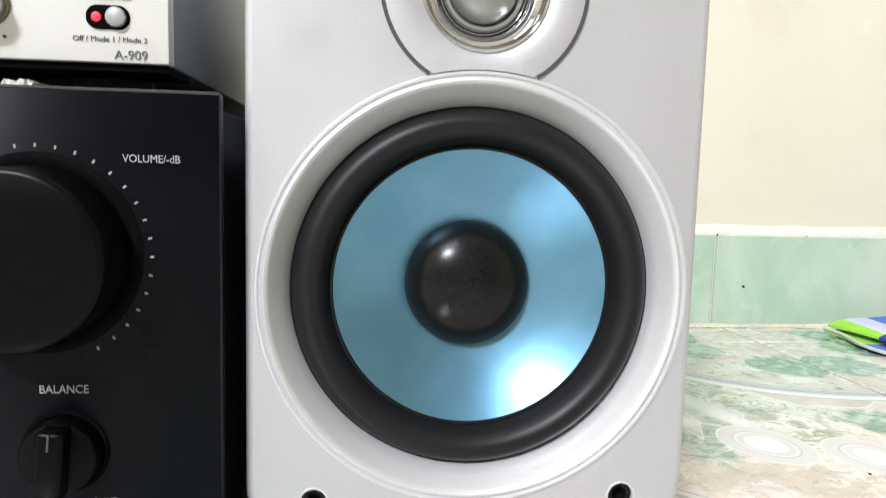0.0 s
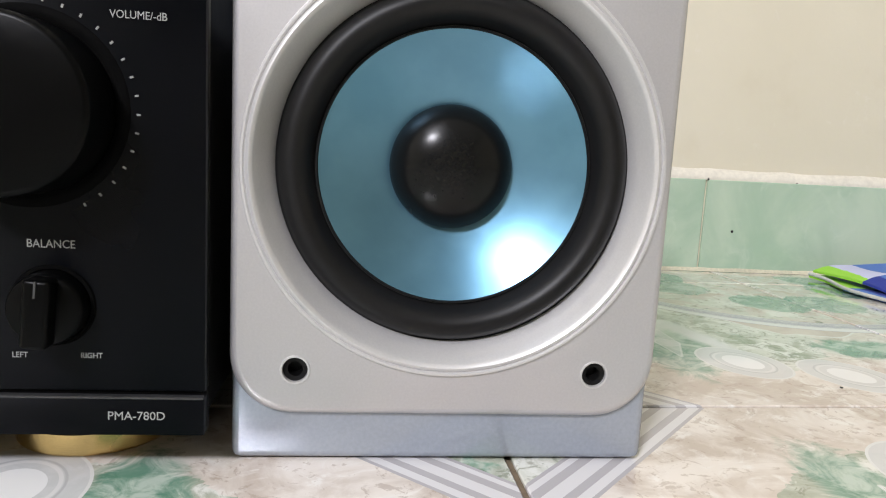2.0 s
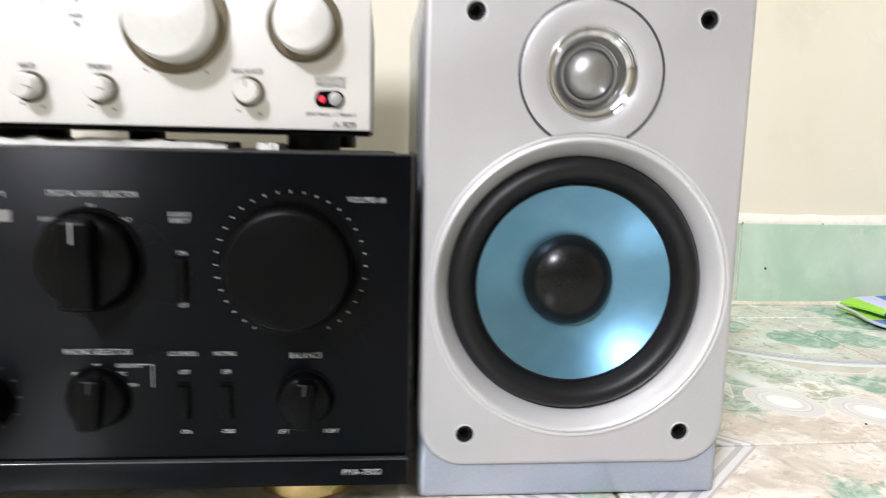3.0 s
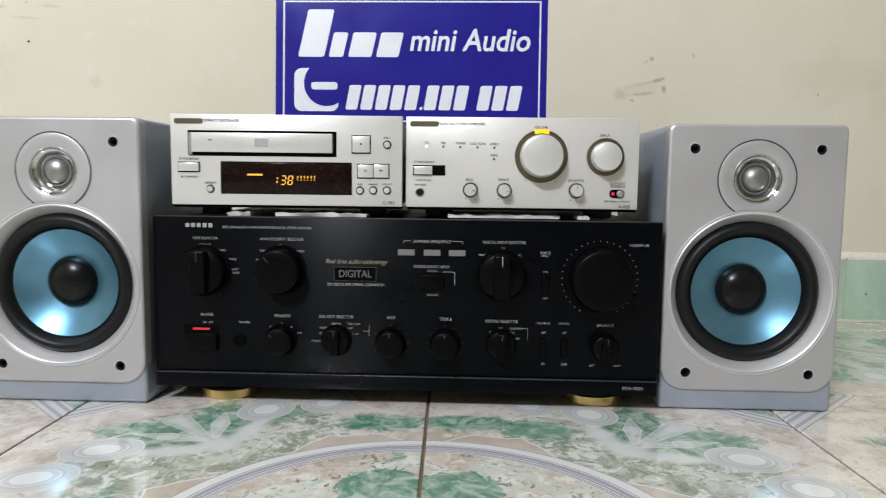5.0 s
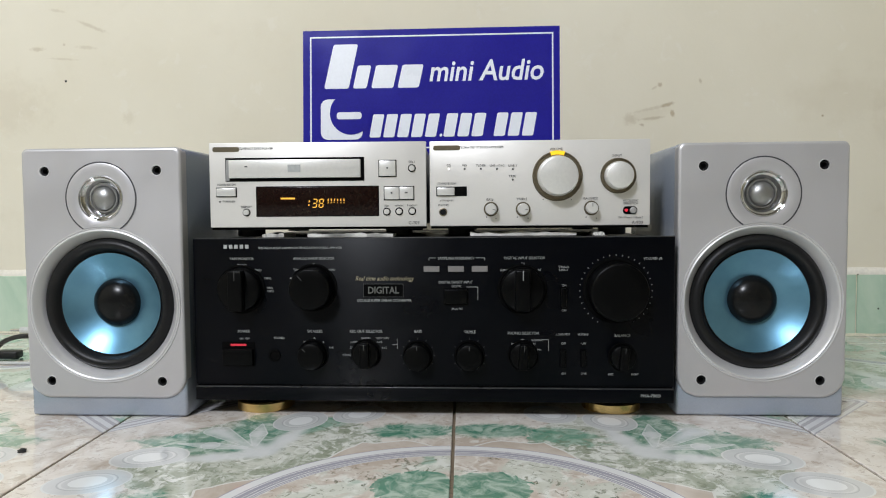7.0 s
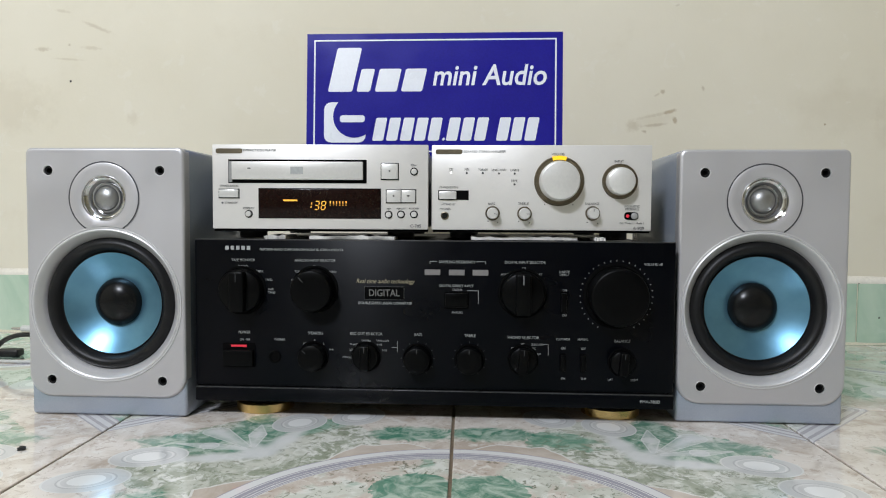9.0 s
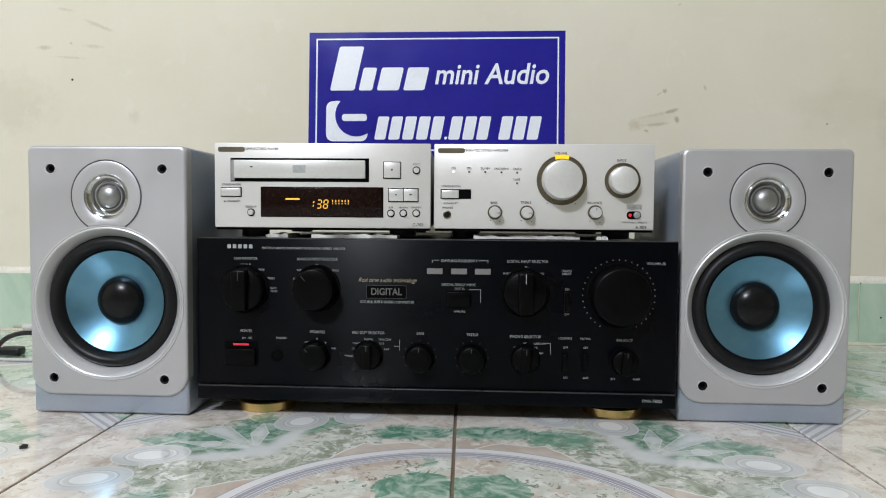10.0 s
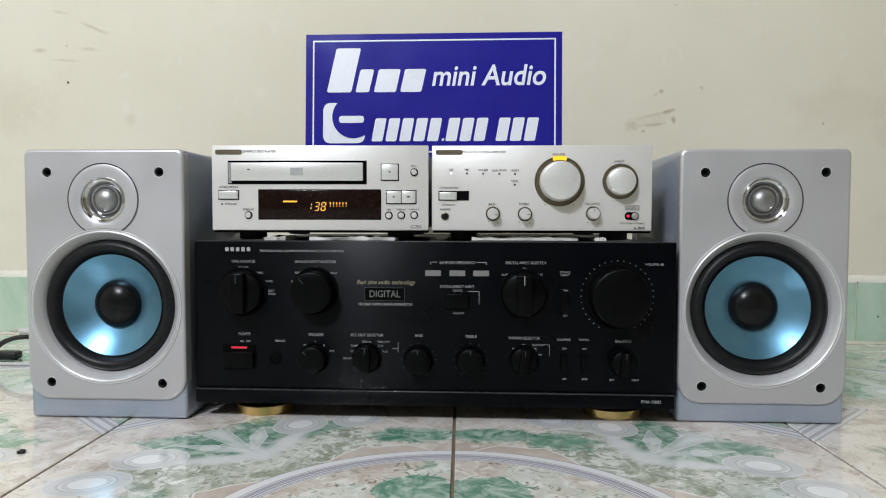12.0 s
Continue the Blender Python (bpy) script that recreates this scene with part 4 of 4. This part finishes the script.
for x, z in ((-0.0899, 0.0325), (-0.0476, 0.0173), (-0.0390, 0.0162), (-0.0196, 0.0171), (-0.0099, 0.0160), (0.0425, 0.0168), (0.0517, 0.0157), (0.0038, 0.0329), (0.0293, 0.0327)):
    part("printed_dot", lathe([(0.0006, 0.0002), (0.0005, -0.0003), (0, -0.0003)], x, z, 10), BLACKINK, mini)

# ---- strips of paper and card under the small units ----
def strip(x0, x1, y0, y1, z0, h, label, material=PAPER, seed=1):
    rng = random.Random(seed)
    bm = box(x0, x1, y0, y1, z0, z0 + h)
    bmesh.ops.subdivide_edges(bm, edges=[e for e in bm.edges if abs(e.verts[0].co.x - e.verts[1].co.x) > 0.005], cuts=12)
    for v in bm.verts:
        if v.co.z > z0 + h * 0.5:
            v.co.z -= rng.random() * h * 0.45
        v.co.y += (rng.random() - 0.5) * 0.003
    return tagged(link("paper_strip", bm, material), label, "paper", group="paper under the units")


strip(-0.155, -0.135, 0.008, 0.05, FOOT, 0.0045, "crumpled white paper on the black amplifier", seed=2)
strip(-0.113, -0.034, 0.010, 0.06, FOOT, 0.0040, "folded white paper strip on the black amplifier", seed=3)
strip(0.036, 0.134, 0.024, 0.06, FOOT, 0.0042, "cream card strip on the black amplifier", seed=4)
strip(0.149, 0.158, 0.016, 0.05, FOOT, 0.0034, "small white paper scrap on the black amplifier", seed=5)

# ---- sign ----
sign = thing("shop_sign", "glossy blue shop sign with white border, standing on the silver units", "sign", -0.0090, 0.1695, FOOT + BASE + CH + 0.0004)
sign.matrix_world = sign.matrix_world @ pose(0, 0, 0, -3.2, 0, 0)
GW, GH = 0.2868, 0.1425
part("board", box(-GW / 2 - 0.004, GW / 2, 0.0, 0.004, 0.0, GH, 0.0004, 1), FOAM, sign, "white foam board")
part("face_film", box(-GW / 2 - 0.004, GW / 2, -0.0006, 0.0, 0.0, GH), SIGNBLUE, sign, "glossy blue film")
for x0, x1, z0, z1 in ((-0.1392, 0.1363, 0.1338, 0.1354), (-0.1392, 0.1363, 0.0071, 0.0087), (-0.1392, -0.1376, 0.0087, 0.1338), (0.1347, 0.1363, 0.0087, 0.1338)):
    bar(x0, x1, z0, z1, SIGNWHITE, sign, y=-0.0010, name="border_line")
# the shop's name is left as plain leaning bars
for x0, x1, z0, z1 in ((-0.1230, -0.0950, 0.0760, 0.1262), (-0.0900, -0.0745, 0.0760, 0.1020), (-0.0690, -0.0440, 0.0760, 0.1020), (-0.0390, -0.0150, 0.0760, 0.1020)):
    bar(x0, x1, z0, z1, SIGNWHITE, sign, y=-0.0010, name="name_bar", slant=0.22, round_by=0.0022)
lettering("mini Audio", 0.0605, 0.0930, 0.0330, SIGNWHITE, sign, y=-0.0009, shear=0.18, stretch=0.88, bold=0.0005)
for x0, x1, z0, z1 in ((-0.0715, -0.0589, 0.0200, 0.0462), (-0.0557, -0.0431, 0.0200, 0.0462), (-0.0399, -0.0273, 0.0200, 0.0462), (-0.0241, -0.0115, 0.0200, 0.0462), (-0.0083, 0.0043, 0.0200, 0.0462), (0.0080, 0.0112, 0.0200, 0.0235), (0.0125, 0.0251, 0.0200, 0.0462), (0.0283, 0.0409, 0.0200, 0.0462), (0.0441, 0.0567, 0.0200, 0.0462), (0.0690, 0.0816, 0.0200, 0.0462), (0.0848, 0.0974, 0.0200, 0.0462), (0.1006, 0.1132, 0.0200, 0.0462)):
    bar(x0, x1, z0, z1, SIGNWHITE, sign, y=-0.0010, name="number_bar", slant=0.18, round_by=0.0018)
bar(-0.1270, -0.0790, 0.0180, 0.0640, SIGNWHITE, sign, y=-0.0009, name="logo_square", round_by=0.008)
part("logo_bubble", lathe([(0.0245, -0.0013), (0, -0.0013)], -0.0920, 0.0480, 40), SIGNBLUE, sign)
part("logo_cover", box(-0.0935, -0.0785, -0.00135, -0.0010, 0.0330, 0.0650), SIGNBLUE, sign)
bar(-0.1085, -0.0800, 0.0410, 0.0490, SIGNWHITE, sign, y=-0.0018, name="logo_bar", round_by=0.003)

# ---- folded towel by the wall ----
def towel_cloth():
    m, tree, bsdf, coords = start("printed_towel_cloth", 0.85)
    sep = tree.nodes.new("ShaderNodeSeparateXYZ")
    tree.links.new(coords, sep.inputs[0])
    wave, fine = noise_of(tree, 30, 3, 0.5, coords), noise_of(tree, 500, 3, vector=coords)
    x, y = E(tree, sep.outputs[0]) + (wave - 0.5) * 0.014, E(tree, sep.outputs[1]) + (wave - 0.5) * 0.010
    navy, blue, lime, lilac, white = (0.03, 0.05, 0.30), (0.09, 0.20, 0.56), (0.32, 0.68, 0.07), (0.58, 0.60, 0.82), (0.82, 0.83, 0.88)
    front, back = blue, lime
    for edge, shade in ((0.012, navy), (0.030, blue), (0.046, lime), (0.074, blue), (0.130, white), (0.150, lime), (0.185, lilac)):
        front = blend(tree, x.more(edge), front, shade)
    for edge, shade in ((0.020, lilac), (0.044, blue), (0.084, white), (0.100, lilac), (0.160, lime), (0.190, blue)):
        back = blend(tree, x.more(edge), back, shade)
    # a lattice of white lines over the lilac field
    for lane in (x + y, x - y):
        back = blend(tree, (lane * 420.0).op("SINE").more(0.86) * x.more(0.104) * x.less(0.158), back, white)
    c = blend(tree, y.more(0.082), front, back)
    tree.links.new(c, bsdf.inputs["Base Color"])
    relief(tree, bsdf, fine, 0.5, 0.0008)
    return m


def sheet(nx, ny, shape):
    """A cloth over a grid, doubled below to give it thickness."""
    bm = bmesh.new()
    top = [[bm.verts.new(shape(i / nx, j / ny)) for j in range(ny + 1)] for i in range(nx + 1)]
    low = [[bm.verts.new(v.co - Vector((0, 0, 0.0022))) for v in row] for row in top]
    for i in range(nx):
        for j in range(ny):
            bm.faces.new((top[i][j], top[i + 1][j], top[i + 1][j + 1], top[i][j + 1]))
            bm.faces.new((low[i][j], low[i][j + 1], low[i + 1][j + 1], low[i + 1][j]))
    for i in range(nx):
        for j in (0, ny):
            bm.faces.new((top[i][j], top[i + 1][j], low[i + 1][j], low[i][j]))
    for j in range(ny):
        for i in (0, nx):
            bm.faces.new((top[i][j], top[i][j + 1], low[i][j + 1], low[i][j]))
    return bm


towel = thing("towel", "crumpled blue, green and white printed towel on the tiles", "towel", 0.694, 0.270, 0.0)
CLOTH = towel_cloth()


def lower_fold(u, v):
    x, y = 0.30 * u + 0.004 * math.sin(9 * v), 0.138 * v
    return (x, y, 0.0028 + 0.0030 * v * v + 0.0014 * math.sin(14 * u + 5 * v) * v)


def upper_fold(u, v):
    x, y = 0.005 + 0.295 * u + 0.016 * (1 - v), 0.050 + 0.088 * v
    roll = math.sin(min(1.0, v * 3.0) * math.pi / 2) * math.sin(min(1.0, 0.15 + u * 9) * math.pi / 2)
    return (x, y, 0.0054 + 0.0105 * roll + 0.0016 * math.sin(17 * u + 3 * v) + 0.0015 * v)


part("lower_layer", sheet(30, 16, lower_fold), CLOTH, towel, "printed towel layer lying on the floor")
part("upper_layer", sheet(30, 12, upper_fold), CLOTH, towel, "folded-over printed layer")
part("hem", tube([(0.000 + 0.004 * math.sin(9 * v), 0.138 * v, 0.0030 + 0.0030 * v * v) for v in [i / 10 for i in range(11)]], 0.0016, 8), WHITECABLE, towel, "white hem")

# ---- leads beside the loudspeaker ----
plug = thing("audio_lead", "white audio lead with a small metal jack plug", "cable", -0.52, 0.20, 0.0)
part("lead", tube([(0.030, 0.0, 0.0450), (0.075, 0.012, 0.042), (0.14, 0.045, 0.020), (0.22, 0.06, 0.0030), (0.30, 0.06, 0.0030)], 0.0019), WHITECABLE, plug)
sleeve = lathe([(0, 0), (0.0036, 0), (0.0040, 0.002), (0.0040, 0.020), (0.0026, 0.030), (0, 0.030)], 0, 0, 20)
bmesh.ops.transform(sleeve, matrix=Matrix.Translation((0.0, 0, 0.0455)) @ Matrix.Rotation(radians(-90), 4, "Z"), verts=sleeve.verts[:])
part("plug_sleeve", sleeve, WHITECABLE, plug, "white plastic sleeve")
pin = lathe([(0, -0.0145), (0.0010, -0.0135), (0.0016, -0.0115), (0.0013, -0.0100), (0.0017, -0.0090), (0.0017, 0), (0, 0)], 0, 0, 16)
bmesh.ops.transform(pin, matrix=Matrix.Translation((0.0, 0, 0.0455)) @ Matrix.Rotation(radians(-90), 4, "Z"), verts=pin.verts[:])
part("plug_pin", pin, CHROME, plug, "bright metal jack pin")
black = thing("power_lead", "black mains lead looped on the tiles beside the loudspeaker", "cable", -0.52, 0.21, 0.0)
part("lead", tube([(0.28, 0.055, 0.0032), (0.16, 0.045, 0.010), (0.06, 0.0, 0.0340), (0.005, -0.005, 0.0372), (-0.018, -0.005, 0.0335), (-0.036, 0.0, 0.0240), (-0.058, 0.015, 0.0060), (-0.072, 0.030, 0.0035), (-0.060, 0.042, 0.0034)], 0.0030), CABLE, black)
part("plug_body", box(-0.066, -0.036, 0.032, 0.048, 0.0004, 0.0105, 0.003, 3), CABLE, black, "black moulded plug")
white = thing("speaker_lead", "grey-white thin lead lying on the tiles", "cable", -0.52, 0.21, 0.0)
part("lead", tube([(-0.13, 0.012, 0.0022), (-0.06, 0.004, 0.0022), (-0.02, 0.000, 0.0022), (0.03, 0.004, 0.0022), (0.10, 0.03, 0.0022), (0.22, 0.045, 0.0022)], 0.0021), WHITECABLE, white)


# ---- crumbs and marks ----
def crumb(x, y, z, size, label, seed, upright=False):
    rng = random.Random(seed)
    bm = bmesh.new()
    bmesh.ops.create_icosphere(bm, subdivisions=2, radius=size)
    for v in bm.verts:
        v.co *= 0.75 + 0.5 * rng.random()
        if upright:
            v.co.y *= 0.3
        else:
            v.co.z *= 0.45
    bmesh.ops.translate(bm, vec=(x, y, z), verts=bm.verts[:])
    tagged(link("crumb", bm, PITCH), label, "crumb", group="crumbs")


crumb(-0.3158, -0.1032, 0.0012, 0.0034, "small black crumb lying on the floor tiles", 1)
crumb(-0.190, -0.140, 0.0003, 0.0007, "tiny dark speck lying on the floor tiles", 2)
crumb(0.510, 0.098, 0.0003, 0.0008, "tiny dark speck lying on the floor tiles", 3)
crumb(0.628, WALL_Y - 0.0076, 0.0405, 0.0013, "dark speck stuck to the green skirting", 4, True)
crumb(0.598, WALL_Y - 0.0072, 0.0910, 0.0009, "dark speck on the skirting's top edge", 5, True)
crumb(0.690, WALL_Y - 0.0072, 0.0910, 0.0007, "dark speck on the skirting's top edge", 6, True)
crumb(-0.599, WALL_Y - 0.0004, 0.3940, 0.0018, "small dark mark on the cream wall", 7, True)

# ---- floor: grout bed and tiles laid slightly askew ----
SKEW = 1.7
U, V = Vector((math.cos(radians(SKEW)), math.sin(radians(SKEW)))), Vector((-math.sin(radians(SKEW)), math.cos(radians(SKEW))))
ORIGIN = Vector((0.3195, 0.0670))
SIDE, GAP = 0.30, 0.0026
floor = tagged(link("floor", box(-2.02, 3.12, -4.52, WALL_Y + 0.12, -0.06, -0.0016), GROUT), "glossy patterned ceramic tile floor", "floor", kind="structure")


def tile_mesh(width, depth):
    bm = box(GAP / 2, width - GAP / 2, GAP / 2, depth - GAP / 2, -0.008, 0.0, 0.0006, 1)
    mesh = bpy.data.meshes.new("tile")
    bm.to_mesh(mesh)
    bm.free()
    mesh.materials.append(TILE)
    return mesh


WHOLE, LONG, WIDE = tile_mesh(SIDE, SIDE), tile_mesh(SIDE, 0.14), tile_mesh(0.14, SIDE)
for i in range(-8, 10):
    for j in range(-16, 2):
        mid = ORIGIN + U * (SIDE * (i + 0.5)) + V * (SIDE * (j + 0.5))
        if not -1.84 < mid.x < 2.94 or mid.y < -4.34:
            continue
        # each tile's origin is the ring's corner of its block of four; the row at the wall is cut
        ci, cj = (i if i % 2 else i + 1), (j if j % 2 else j + 1)
        at = ORIGIN + U * (SIDE * ci) + V * (SIDE * cj)
        quarter = {(True, True): 0, (False, True): 90, (False, False): 180, (True, False): 270}[(i % 2 == 1, j % 2 == 1)]
        t = new("tile", WHOLE if j < 1 else LONG if quarter == 0 else WIDE)
        t.parent = floor
        t.matrix_world = pose(at.x, at.y, 0.0, 0, 0, SKEW + quarter)

# ---- skirting of green tiles and the mortar bead along its top ----
def bead(section, seed, material, label):
    """A hand-laid mortar bead along the wall; each corner of its section carries how far it wanders upward."""
    bm, rng, rows = bmesh.new(), random.Random(seed), []
    for i in range(246):
        w = rng.random()
        rows.append([bm.verts.new((-1.9 + 4.9 * i / 245, WALL_Y + y, z + rise * w)) for y, z, rise in section])
    n = len(section)
    for p, q in zip(rows, rows[1:]):
        for k in range(n):
            bm.faces.new((p[k], p[(k + 1) % n], q[(k + 1) % n], q[k]))
    bm.faces.new(rows[0])
    bm.faces.new(rows[-1])
    tagged(link("trim", bm, material), label, "trim", kind="structure")


bead(((-0.0002, 0.0902, 0), (-0.0066, 0.0902, 0), (-0.0070, 0.0925, 0.0008), (-0.0046, 0.0970, 0.0014), (-0.0002, 0.0998, 0.0020)), 11, MORTAR, "pale cream mortar bead along the skirting's top")
bead(((-0.0040, 0.0002, 0), (-0.0105, 0.0002, 0), (-0.0090, 0.0014, 0.0004), (-0.0074, 0.0030, 0.0008), (-0.0040, 0.0030, 0.0008)), 12, PALE_GROUT, "pale grout line where skirting meets the floor")
skirt = tagged(link("baseboard", box(-1.9, 3.0, WALL_Y - 0.0045, WALL_Y - 0.0004, -0.001, 0.0915), PALE_GROUT), "pale green glazed skirting tiles along the wall", "skirting", kind="structure")
GREENS = {}
x = -1.8030
while x < 2.7:
    bm = box(0.0012, 0.2988, -0.0072, -0.0030, 0.0014, 0.0905, 0.0006, 1)
    if not GREENS:
        mesh = bpy.data.meshes.new("tile")
        bm.to_mesh(mesh)
        mesh.materials.append(GREEN)
        GREENS[0] = mesh
    bm.free()
    t = new("tile", GREENS[0])
    t.parent = skirt
    t.matrix_world = pose(x, WALL_Y, 0.0)
    x += 0.30
